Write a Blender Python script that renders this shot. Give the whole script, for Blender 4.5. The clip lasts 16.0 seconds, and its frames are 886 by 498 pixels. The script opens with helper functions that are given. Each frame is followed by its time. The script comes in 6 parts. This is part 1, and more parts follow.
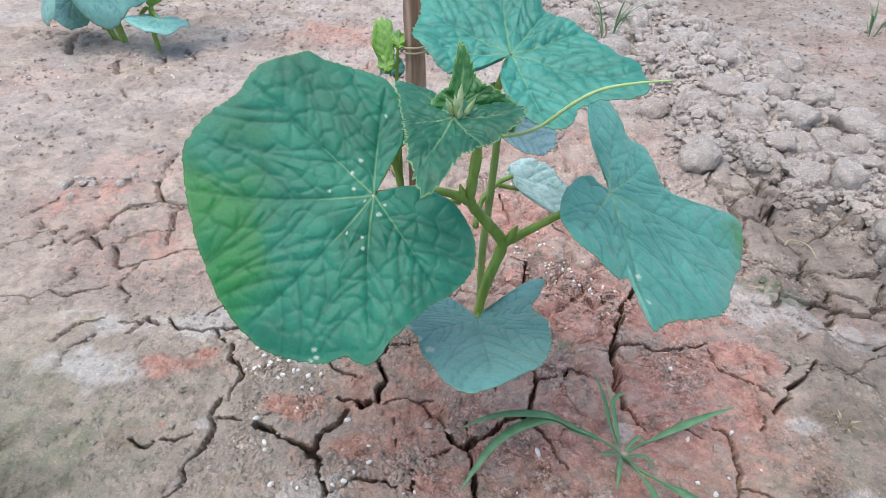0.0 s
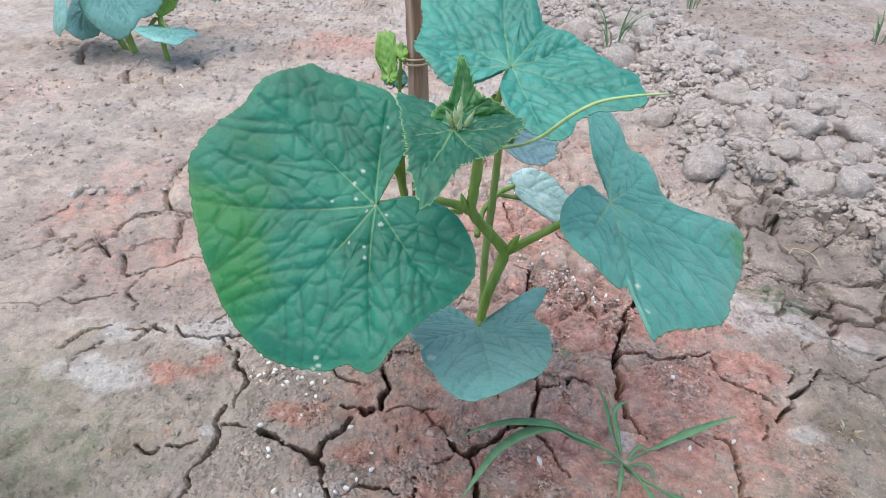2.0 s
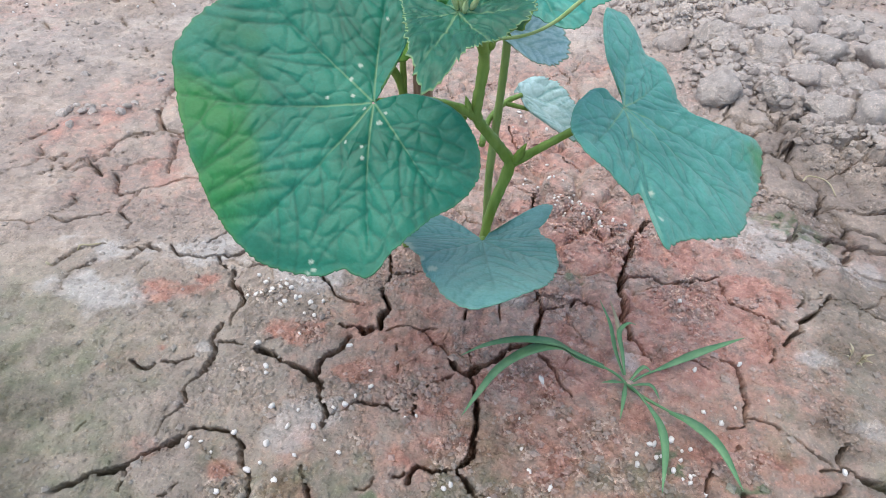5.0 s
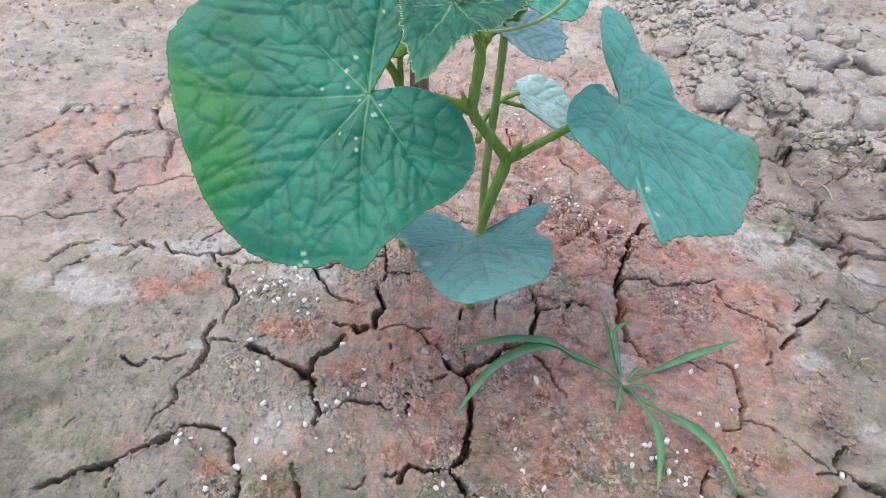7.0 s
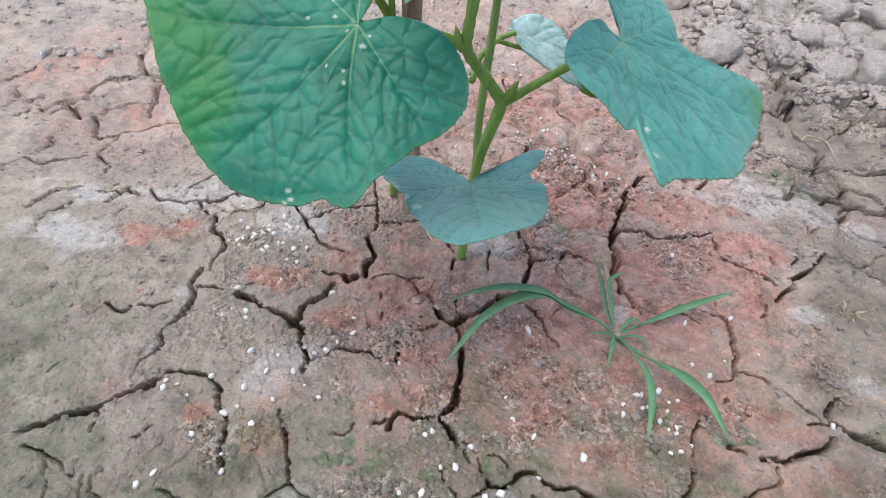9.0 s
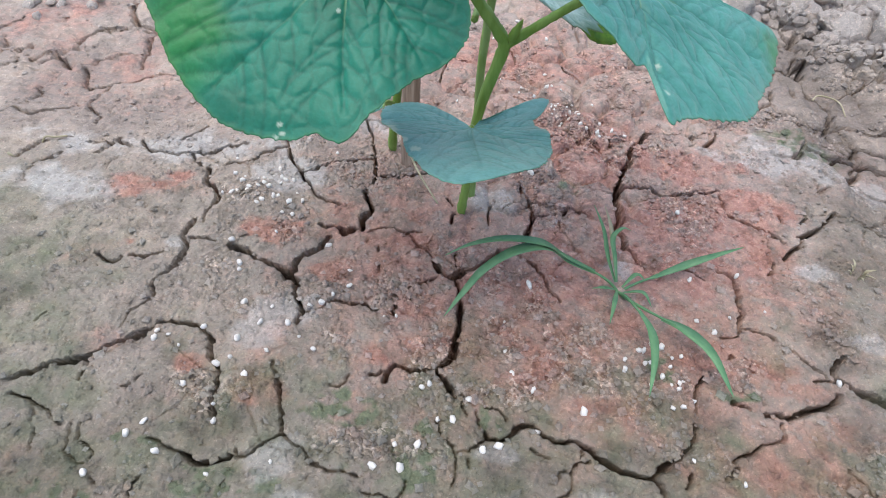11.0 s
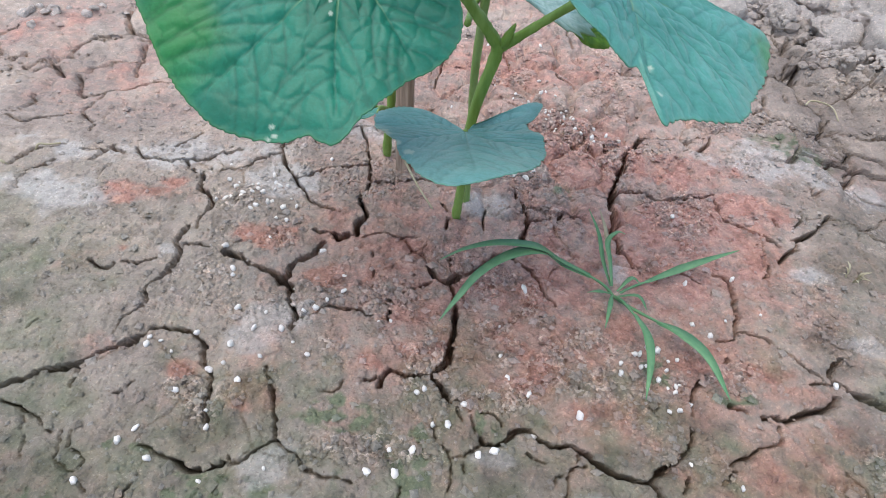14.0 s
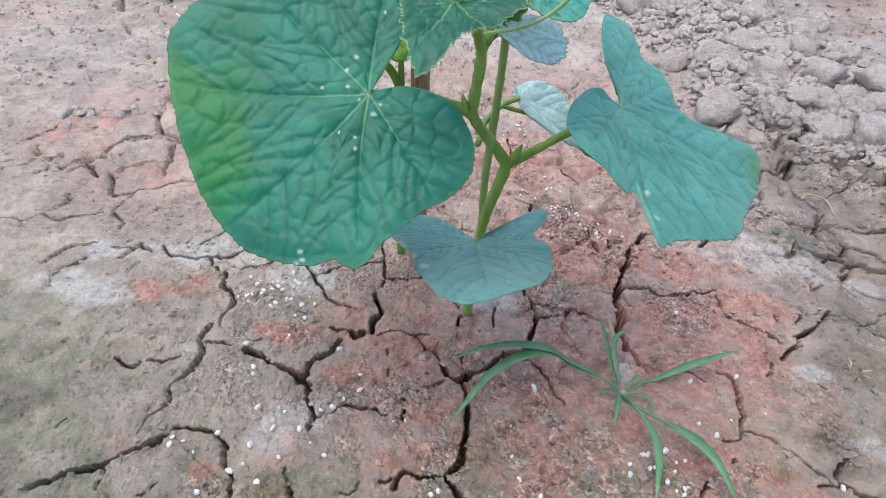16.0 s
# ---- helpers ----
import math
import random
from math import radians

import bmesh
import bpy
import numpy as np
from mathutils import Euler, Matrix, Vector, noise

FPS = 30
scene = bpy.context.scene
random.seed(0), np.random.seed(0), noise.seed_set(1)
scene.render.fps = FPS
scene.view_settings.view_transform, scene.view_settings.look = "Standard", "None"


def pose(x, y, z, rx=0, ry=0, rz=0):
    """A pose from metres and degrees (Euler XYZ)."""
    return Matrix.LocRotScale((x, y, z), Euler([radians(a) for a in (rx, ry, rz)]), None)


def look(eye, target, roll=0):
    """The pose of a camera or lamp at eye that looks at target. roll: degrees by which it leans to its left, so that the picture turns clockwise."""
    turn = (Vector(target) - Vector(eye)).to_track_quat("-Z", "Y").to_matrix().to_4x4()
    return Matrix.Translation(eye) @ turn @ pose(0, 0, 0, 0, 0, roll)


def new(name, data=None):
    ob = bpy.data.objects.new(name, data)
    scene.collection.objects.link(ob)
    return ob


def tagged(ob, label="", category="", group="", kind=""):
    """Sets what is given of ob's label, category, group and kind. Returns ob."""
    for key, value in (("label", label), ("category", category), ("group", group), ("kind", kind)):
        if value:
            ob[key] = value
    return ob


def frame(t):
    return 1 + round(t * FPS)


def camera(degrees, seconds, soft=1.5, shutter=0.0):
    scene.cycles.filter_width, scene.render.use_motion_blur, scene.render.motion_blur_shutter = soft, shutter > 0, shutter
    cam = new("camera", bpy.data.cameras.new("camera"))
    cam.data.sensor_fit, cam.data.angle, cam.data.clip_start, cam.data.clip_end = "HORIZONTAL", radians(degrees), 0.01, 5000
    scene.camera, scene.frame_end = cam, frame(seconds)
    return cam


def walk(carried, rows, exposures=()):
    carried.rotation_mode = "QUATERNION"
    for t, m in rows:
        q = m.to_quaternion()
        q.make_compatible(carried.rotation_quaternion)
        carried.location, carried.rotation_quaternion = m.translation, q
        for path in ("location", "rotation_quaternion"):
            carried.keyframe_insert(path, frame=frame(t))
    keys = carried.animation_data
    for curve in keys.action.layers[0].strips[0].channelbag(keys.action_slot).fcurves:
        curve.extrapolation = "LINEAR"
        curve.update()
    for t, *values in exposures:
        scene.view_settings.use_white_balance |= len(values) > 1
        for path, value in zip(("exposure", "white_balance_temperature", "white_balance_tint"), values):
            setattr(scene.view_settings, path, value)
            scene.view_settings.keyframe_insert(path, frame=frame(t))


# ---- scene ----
cam = camera(69.8, 16.0, soft=0.9)
PATH = [
    (0, (0.012, 0.009, 0.432), (-0.035, 1.633, -0.735), 1.1),
    (0.5, (0.015, 0.008, 0.434), (-0.048, 1.628, -0.738), 0.7),
    (1, (0.014, 0.007, 0.438), (-0.042, 1.662, -0.684), 0.9),
    (1.5, (0.014, 0.007, 0.437), (-0.042, 1.661, -0.685), 1.0),
    (2, (0.016, 0.006, 0.436), (-0.055, 1.642, -0.713), 0.7),
    (2.5, (0.016, 0.008, 0.428), (-0.072, 1.61, -0.765), 0.4),
    (3, (0.015, 0.008, 0.421), (-0.073, 1.59, -0.799), 0.5),
    (3.5, (0.011, 0.01, 0.412), (-0.061, 1.555, -0.855), 1.1),
    (4, (0.012, 0.011, 0.407), (-0.065, 1.529, -0.893), 1.0),
    (4.5, (0.014, 0.011, 0.405), (-0.065, 1.515, -0.911), 0.9),
    (4.7, (0.015, 0.01, 0.406), (-0.06, 1.528, -0.894), 1.0),
    (7, (0.019, 0.006, 0.397), (-0.047, 1.551, -0.872), 1.9),
    (7.5, (0.019, 0.006, 0.397), (-0.048, 1.555, -0.865), 2.0),
    (8, (0.019, 0.006, 0.396), (-0.042, 1.555, -0.867), 2.4),
    (8.5, (0.021, 0.008, 0.388), (-0.027, 1.497, -0.946), 2.4),
    (9, (0.022, 0.007, 0.38), (-0.021, 1.478, -0.975), 3.0),
    (9.5, (0.023, 0.007, 0.374), (-0.022, 1.464, -0.995), 3.2),
    (9.7, (0.024, 0.007, 0.371), (-0.018, 1.453, -1.01), 3.3),
    (12, (0.024, 0.004, 0.352), (-0.009, 1.418, -1.062), 4.1),
    (12.5, (0.024, 0.005, 0.349), (0.008, 1.421, -1.063), 4.8),
    (13, (0.026, 0.004, 0.345), (0.008, 1.403, -1.083), 4.6),
    (13.5, (0.026, 0.003, 0.344), (0.001, 1.4, -1.086), 4.3),
    (14, (0.026, 0.004, 0.354), (-0.005, 1.442, -1.036), 3.6),
    (14.5, (0.023, 0.002, 0.362), (-0.021, 1.482, -0.982), 3.4),
    (15, (0.02, 0.003, 0.376), (-0.029, 1.517, -0.93), 3.3),
    (15.5, (0.022, 0.002, 0.382), (-0.026, 1.555, -0.877), 3.2),
    (16, (0.021, 0.003, 0.389), (-0.05, 1.578, -0.842), 2.6),
]
walk(cam, [(t, look(eye, target, roll)) for t, eye, target, roll in PATH], [(0, 0.26, 6330, 6), (9.7, 0.26, 6290, 6), (12.0, 0.24, 6190, 6), (16.0, 0.24, 6190, 6)])

# ---- world and light ----
world = bpy.data.worlds.new("overcast_sky")
scene.world = world
world.use_nodes = True
wn = world.node_tree.nodes
sky = wn.new("ShaderNodeTexSky")
sky.sky_type = "NISHITA"
sky.sun_disc = False
sky.sun_elevation = radians(75)
sky.sun_rotation = radians(242)
sky.air_density = 1.0
sky.dust_density = 1.5
sky.ozone_density = 1.0
world.node_tree.links.new(sky.outputs["Color"], wn["Background"].inputs["Color"])
wn["Background"].inputs["Strength"].default_value = 0.25
sun = new("sun", bpy.data.lights.new("sun", "SUN"))
sun.data.energy, sun.data.angle, sun.data.color = 2.6, radians(74), (1.0, 0.96, 0.90)
sun.matrix_world = look((-0.26, -0.14, 1.35), (0, 0, 0))


# ---- number helpers ----
def lattice(ix, iy, seed):
    h = ix.astype(np.int32).astype(np.uint32) * np.uint32(374761393) + iy.astype(np.int32).astype(np.uint32) * np.uint32(668265263) + np.uint32(seed * 1442695041 % 2 ** 32)
    h = (h ^ (h >> np.uint32(13))) * np.uint32(1274126177)
    return (h ^ (h >> np.uint32(16))) & np.uint32(0xFFFFF)


TURNS = np.linspace(0, 2 * math.pi, 256, endpoint=False).astype(np.float32)
EAST, NORTH = np.cos(TURNS), np.sin(TURNS)


def perlin(x, y, seed=0):
    ix, iy = np.floor(x), np.floor(y)
    fx, fy = (x - ix).astype(np.float32), (y - iy).astype(np.float32)
    sx, sy = fx * fx * fx * (fx * (fx * 6 - 15) + 10), fy * fy * fy * (fy * (fy * 6 - 15) + 10)

    def corner(dx, dy):
        a = lattice(ix + dx, iy + dy, seed) & np.uint32(255)
        return EAST[a] * (fx - dx) + NORTH[a] * (fy - dy)
    low = corner(0, 0) * (1 - sx) + corner(1, 0) * sx
    high = corner(0, 1) * (1 - sx) + corner(1, 1) * sx
    return (low * (1 - sy) + high * sy) * 1.4


def fbm(x, y, scale, octaves=4, seed=0, gain=0.5):
    total, amp = np.zeros_like(x), 1.0
    for o in range(octaves):
        total += amp * perlin(x / scale, y / scale, seed + 17 * o)
        scale, amp = scale * 0.5, amp * gain
    return total


def cells(x, y, size, seed=0, jitter=0.9):
    """Distance to the nearest cell edge, in cell sizes, and a random number for each cell."""
    gx, gy = x / size, y / size
    ix, iy = np.floor(gx), np.floor(gy)
    f1, f2 = np.full(x.shape, 9.0), np.full(x.shape, 9.0)
    who = np.zeros(x.shape)
    for dx in (-1, 0, 1):
        for dy in (-1, 0, 1):
            h1, h2 = lattice(ix + dx, iy + dy, seed).astype(np.float32) / 0xFFFFF, lattice(ix + dx, iy + dy, seed + 99).astype(np.float32) / 0xFFFFF
            d = np.hypot(ix + dx + 0.5 + jitter * (h1 - 0.5) - gx, iy + dy + 0.5 + jitter * (h2 - 0.5) - gy)
            near = d < f1
            f2 = np.where(near, f1, np.minimum(f2, d))
            who = np.where(near, h1, who)
            f1 = np.where(near, d, f1)
    return f2 - f1, who


def smooth(a, b, v):
    s = np.clip((v - a) / (b - a), 0, 1)
    return s * s * (3 - 2 * s)


def line_distance(x, y, points):
    best = np.full(x.shape, 9.0)
    for (ax, ay), (bx, by) in zip(points[:-1], points[1:]):
        ex, ey = bx - ax, by - ay
        s = np.clip(((x - ax) * ex + (y - ay) * ey) / (ex * ex + ey * ey + 1e-12), 0, 1)
        best = np.minimum(best, np.hypot(x - ax - s * ex, y - ay - s * ey))
    return best


def line_side(x, y, points):
    """The distance to a line, and how far beyond it a place lies."""
    best, beyond = np.full(x.shape, 9.0), np.zeros(x.shape)
    for (ax, ay), (bx, by) in zip(points[:-1], points[1:]):
        ex, ey = bx - ax, by - ay
        s = np.clip(((x - ax) * ex + (y - ay) * ey) / (ex * ex + ey * ey + 1e-12), 0, 1)
        d = np.hypot(x - ax - s * ex, y - ay - s * ey)
        beyond = np.where(d < best, y - ay - s * ey, beyond)
        best = np.minimum(best, d)
    return best, beyond


# ---- materials ----
def material(name, rough=0.8, spec=0.3):
    m = bpy.data.materials.new(name)
    m.use_nodes = True
    p = m.node_tree.nodes["Principled BSDF"]
    p.inputs["Roughness"].default_value = rough
    p.inputs["Specular IOR Level"].default_value = spec
    return m, m.node_tree.nodes, m.node_tree.links, p


def mix(nodes, links, fac, a, b, mode="MIX"):
    n = nodes.new("ShaderNodeMix")
    n.data_type, n.blend_type = "RGBA", mode
    for socket, value in ((n.inputs[0], fac), (n.inputs[6], a), (n.inputs[7], b)):
        if isinstance(value, (int, float)):
            socket.default_value = value
        elif isinstance(value, tuple):
            socket.default_value = (*value, 1.0)
        else:
            links.new(value, socket)
    return n.outputs[2]


def noise_tex(nodes, links, coord, scale, detail=4.0, rough=0.6):
    n = nodes.new("ShaderNodeTexNoise")
    n.inputs["Scale"].default_value, n.inputs["Detail"].default_value, n.inputs["Roughness"].default_value = scale, detail, rough
    links.new(coord, n.inputs["Vector"])
    return n.outputs["Fac"]


def ramp(nodes, links, value, low, high):
    n = nodes.new("ShaderNodeMapRange")
    n.interpolation_type = "SMOOTHSTEP"
    n.inputs["From Min"].default_value, n.inputs["From Max"].default_value = low, high
    links.new(value, n.inputs["Value"])
    return n.outputs["Result"]


def attribute(nodes, name):
    n = nodes.new("ShaderNodeAttribute")
    n.attribute_name = name
    return n.outputs["Fac"]


def bump(nodes, links, p, height, strength, distance):
    n = nodes.new("ShaderNodeBump")
    n.inputs["Strength"].default_value, n.inputs["Distance"].default_value = strength, distance
    links.new(height, n.inputs["Height"])
    links.new(n.outputs["Normal"], p.inputs["Normal"])


BEIGE, GREY, RED, ORANGE, PALE, MOSS = (0.420, 0.335, 0.270), (0.295, 0.238, 0.200), (0.355, 0.156, 0.120), (0.455, 0.256, 0.196), (0.49, 0.455, 0.42), (0.150, 0.166, 0.100)


def soil_material(name, loose=False):
    m, nodes, links, p = material(name, 0.93, 0.15)
    co = nodes.new("ShaderNodeNewGeometry").outputs["Position"]
    fine, grain, patch = noise_tex(nodes, links, co, 420, 4, 0.7), noise_tex(nodes, links, co, 90, 6, 0.68), noise_tex(nodes, links, co, 14, 4)
    col = mix(nodes, links, ramp(nodes, links, patch, 0.40, 0.70), GREY, BEIGE)
    if loose:
        rnd = nodes.new("ShaderNodeObjectInfo").outputs["Random"]
        col = mix(nodes, links, ramp(nodes, links, grain, 0.3, 0.7), (0.45, 0.380, 0.328), (0.60, 0.530, 0.475))
        col = mix(nodes, links, rnd, col, (0.50, 0.415, 0.36))
        col = mix(nodes, links, ramp(nodes, links, patch, 0.58, 0.85), col, (0.36, 0.25, 0.20))
    else:
        red = mix(nodes, links, ramp(nodes, links, grain, 0.35, 0.7), RED, ORANGE)
        ragged = nodes.new("ShaderNodeMath")
        ragged.operation = "MULTIPLY_ADD"
        ragged.inputs[1].default_value = 1.5
        links.new(grain, ragged.inputs[0])
        links.new(attribute(nodes, "red"), ragged.inputs[2])
        col = mix(nodes, links, ramp(nodes, links, ragged.outputs[0], 0.72, 1.85), col, red)
        col = mix(nodes, links, attribute(nodes, "moss"), col, MOSS)
        col = mix(nodes, links, attribute(nodes, "pale"), col, PALE)
        # soil taken down towards 0.6 of its colour
        col = mix(nodes, links, attribute(nodes, "darker"), col, mix(nodes, links, 1.0, col, (0.60, 0.60, 0.60), "MULTIPLY"))
        mottle = noise_tex(nodes, links, co, 45, 4, 0.7)
        col = mix(nodes, links, ramp(nodes, links, mottle, 0.52, 0.34), col, mix(nodes, links, 1.0, col, (0.80, 0.78, 0.77), "MULTIPLY"))
        bits = nodes.new("ShaderNodeTexVoronoi")
        bits.inputs["Scale"].default_value = 300
        links.new(co, bits.inputs["Vector"])
        tone = nodes.new("ShaderNodeSeparateColor")
        links.new(bits.outputs["Color"], tone.inputs[0])
        share = nodes.new("ShaderNodeMath")
        share.operation = "MULTIPLY"
        links.new(tone.outputs[0], share.inputs[0])
        links.new(attribute(nodes, "crumb"), share.inputs[1])
        col = mix(nodes, links, ramp(nodes, links, share.outputs[0], 0.40, 0.85), col, mix(nodes, links, 0.5, mix(nodes, links, 1.0, col, (1.5, 1.45, 1.4), "MULTIPLY"), (0.50, 0.42, 0.36)))
        share2 = nodes.new("ShaderNodeMath")
        share2.operation = "MULTIPLY"
        links.new(tone.outputs[1], share2.inputs[0])
        links.new(attribute(nodes, "crumb"), share2.inputs[1])
        col = mix(nodes, links, ramp(nodes, links, share2.outputs[0], 0.7, 0.95), col, mix(nodes, links, 1.0, col, (0.75, 0.70, 0.67), "MULTIPLY"))
    col = mix(nodes, links, ramp(nodes, links, grain, 0.3, 0.75), col, mix(nodes, links, 0.75, col, (1.25, 1.22, 1.2), "MULTIPLY"))
    col = mix(nodes, links, ramp(nodes, links, fine, 0.42, 0.3), col, mix(nodes, links, 1.0, col, (0.72, 0.68, 0.66), "MULTIPLY"))
    flecks = noise_tex(nodes, links, co, 280, 3, 0.75)
    share3 = nodes.new("ShaderNodeMath")
    share3.operation = "MULTIPLY"
    share3.inputs[1].default_value = 0.8
    links.new(ramp(nodes, links, flecks, 0.54, 0.68), share3.inputs[0])
    if not loose:
        spare = nodes.new("ShaderNodeMath")
        spare.operation = "MULTIPLY_ADD"
        spare.inputs[1].default_value, spare.inputs[2].default_value = 0.6, 0.4
        links.new(attribute(nodes, "crumb"), spare.inputs[0])
        links.new(spare.outputs[0], share3.inputs[1])
    col = mix(nodes, links, share3.outputs[0], col, mix(nodes, links, 1.0, col, (1.62, 1.58, 1.55), "MULTIPLY"))
    specks = noise_tex(nodes, links, co, 700, 1)
    col = mix(nodes, links, ramp(nodes, links, specks, 0.66, 0.74), col, mix(nodes, links, 1.0, col, (1.35, 1.32, 1.30), "MULTIPLY"))
    pits = noise_tex(nodes, links, co, 230, 3, 0.7)
    col = mix(nodes, links, ramp(nodes, links, pits, 0.40, 0.28), col, mix(nodes, links, 1.0, col, (0.70, 0.66, 0.64), "MULTIPLY"))
    links.new(col, p.inputs["Base Color"])
    both = nodes.new("ShaderNodeMath")
    both.operation = "ADD"
    half = nodes.new("ShaderNodeMath")
    half.operation = "MULTIPLY"
    half.inputs[1].default_value = 0.55 if loose else 0.35
    links.new(fine, half.inputs[0])
    broad = nodes.new("ShaderNodeMath")
    broad.operation = "MULTIPLY_ADD"
    broad.inputs[1].default_value = 1.1
    links.new(noise_tex(nodes, links, co, 34, 5, 0.62), broad.inputs[0])
    links.new(grain, broad.inputs[2])
    links.new(broad.outputs[0], both.inputs[0])
    links.new(half.outputs[0], both.inputs[1])
    if not loose:
        lumpy = nodes.new("ShaderNodeMath")
        lumpy.operation = "MULTIPLY"
        links.new(bits.outputs["Distance"], lumpy.inputs[0])
        links.new(attribute(nodes, "crumb"), lumpy.inputs[1])
        rest = nodes.new("ShaderNodeMath")
        rest.operation = "SUBTRACT"
        links.new(both.outputs[0], rest.inputs[0])
        links.new(lumpy.outputs[0], rest.inputs[1])
        both = rest
    bump(nodes, links, p, both.outputs[0], 0.9, 0.012 if loose else 0.0044)
    return m


def leaf_material(name, base, dark, rim=(0.17, 0.26, 0.06), vein=(0.26, 0.38, 0.17), rough=0.40, through_col=(0.10, 0.30, 0.06), gloss=0.45):
    m, nodes, links, p = material(name, rough, gloss)
    co = nodes.new("ShaderNodeTexCoord").outputs["Object"]
    blot, grain = noise_tex(nodes, links, co, 28, 4), noise_tex(nodes, links, co, 500, 3)
    col = mix(nodes, links, ramp(nodes, links, blot, 0.3, 0.7), dark, base)
    # spots of purer green on the blade
    col = mix(nodes, links, attribute(nodes, "vivid"), col, (0.022, 0.165, 0.018))
    col = mix(nodes, links, ramp(nodes, links, grain, 0.35, 0.7), col, mix(nodes, links, 1.0, col, (1.25, 1.15, 1.2), "MULTIPLY"))
    # shade of the creases put into the leaf colour
    col = mix(nodes, links, attribute(nodes, "groove_shade"), col, mix(nodes, links, 1.0, col, (0.43, 0.62, 0.61), "MULTIPLY"))
    col = mix(nodes, links, attribute(nodes, "vein"), col, vein)
    col = mix(nodes, links, attribute(nodes, "rim"), col, rim)
    col = mix(nodes, links, attribute(nodes, "scar"), col, (0.48, 0.53, 0.40))
    links.new(col, p.inputs["Base Color"])
    p.inputs["Sheen Weight"].default_value = 0.08
    p.inputs["Sheen Roughness"].default_value = 0.5
    bump(nodes, links, p, grain, 0.35, 0.0006)
    t = nodes.new("ShaderNodeBsdfTranslucent")
    t.inputs["Color"].default_value = (*through_col, 1)
    s = nodes.new("ShaderNodeMixShader")
    s.inputs[0].default_value = 0.18
    links.new(p.outputs[0], s.inputs[1])
    links.new(t.outputs[0], s.inputs[2])
    links.new(s.outputs[0], nodes["Material Output"].inputs["Surface"])
    return m


def plain_material(name, a, b, scale, rough=0.6, spec=0.4, relief=0.0008, stretch=(1, 1, 1)):
    m, nodes, links, p = material(name, rough, spec)
    mp = nodes.new("ShaderNodeMapping")
    mp.inputs["Scale"].default_value = stretch
    links.new(nodes.new("ShaderNodeTexCoord").outputs["Object"], mp.inputs["Vector"])
    n = noise_tex(nodes, links, mp.outputs["Vector"], scale, 5)
    links.new(mix(nodes, links, ramp(nodes, links, n, 0.3, 0.7), a, b), p.inputs["Base Color"])
    bump(nodes, links, p, n, 0.5, relief)
    return m


SOIL = soil_material("cracked_clay")
CLOD = soil_material("loose_clay", True)
LEAF = leaf_material("cucumber_leaf", (0.019, 0.178, 0.104), (0.009, 0.118, 0.064), rough=0.42, gloss=0.34)
LEAF_CROWN = leaf_material("cucumber_leaf_crown", (0.026, 0.150, 0.080), (0.014, 0.100, 0.050), rim=(0.40, 0.55, 0.24), rough=0.42, gloss=0.34)
LEAF_BLUE = leaf_material("cucumber_leaf_bluish", (0.090, 0.285, 0.215), (0.058, 0.215, 0.158), gloss=0.5)
LEAF_TOP = leaf_material("cucumber_leaf_upper", (0.058, 0.285, 0.210), (0.034, 0.200, 0.140), gloss=0.4)
LEAF_GREY = leaf_material("cucumber_leaf_greyish", (0.140, 0.325, 0.285), (0.105, 0.255, 0.222), vein=(0.16, 0.24, 0.19))
LEAF_YOUNG = leaf_material("cucumber_leaf_young", (0.21, 0.38, 0.05), (0.15, 0.31, 0.04))
LEAF_TIP = leaf_material("cucumber_leaf_tip", (0.045, 0.17, 0.030), (0.024, 0.115, 0.024), rim=(0.34, 0.50, 0.08))
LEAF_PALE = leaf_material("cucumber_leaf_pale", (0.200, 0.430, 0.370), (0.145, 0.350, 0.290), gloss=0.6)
# paleness stands for reflected sky, raised against the shade of upper leaves
LEAF_LIFTED = leaf_material("cucumber_leaf_lifted", (0.56, 0.74, 0.70), (0.46, 0.66, 0.61), vein=(0.45, 0.6, 0.5), gloss=0.6)
LEAF_BACK = leaf_material("cucumber_leaf_underside", (0.115, 0.235, 0.075), (0.085, 0.19, 0.06), gloss=0.25, rough=0.7)
STEM = plain_material("green_stem", (0.150, 0.245, 0.035), (0.240, 0.345, 0.080), 130, 0.55, 0.4, 0.0006, (1, 1, 0.15))
STEM_PALE = plain_material("pale_green_stem", (0.20, 0.29, 0.07), (0.28, 0.37, 0.13), 130, 0.55, 0.4, 0.0004, (1, 1, 0.2))
TENDRIL = plain_material("tendril", (0.30, 0.42, 0.14), (0.40, 0.50, 0.22), 130, 0.55, 0.4, 0.0003)
BUD = plain_material("hairy_bud", (0.30, 0.38, 0.17), (0.46, 0.53, 0.30), 260, 0.8, 0.2)
WOOD = plain_material("weathered_wood", (0.19, 0.115, 0.075), (0.48, 0.345, 0.26), 60, 0.85, 0.15, 0.002, (2.5, 2.5, 0.12))
GRASS = plain_material("grass_blade", (0.090, 0.200, 0.085), (0.150, 0.270, 0.120), 90, 0.5, 0.4, 0.0003)
GRASS_DRY = plain_material("dry_grass", (0.30, 0.25, 0.15), (0.42, 0.36, 0.24), 90, 0.7, 0.2, 0.0003)
PELLET = plain_material("white_pellet", (0.66, 0.57, 0.49), (0.84, 0.78, 0.72), 500, 0.6, 0.3)


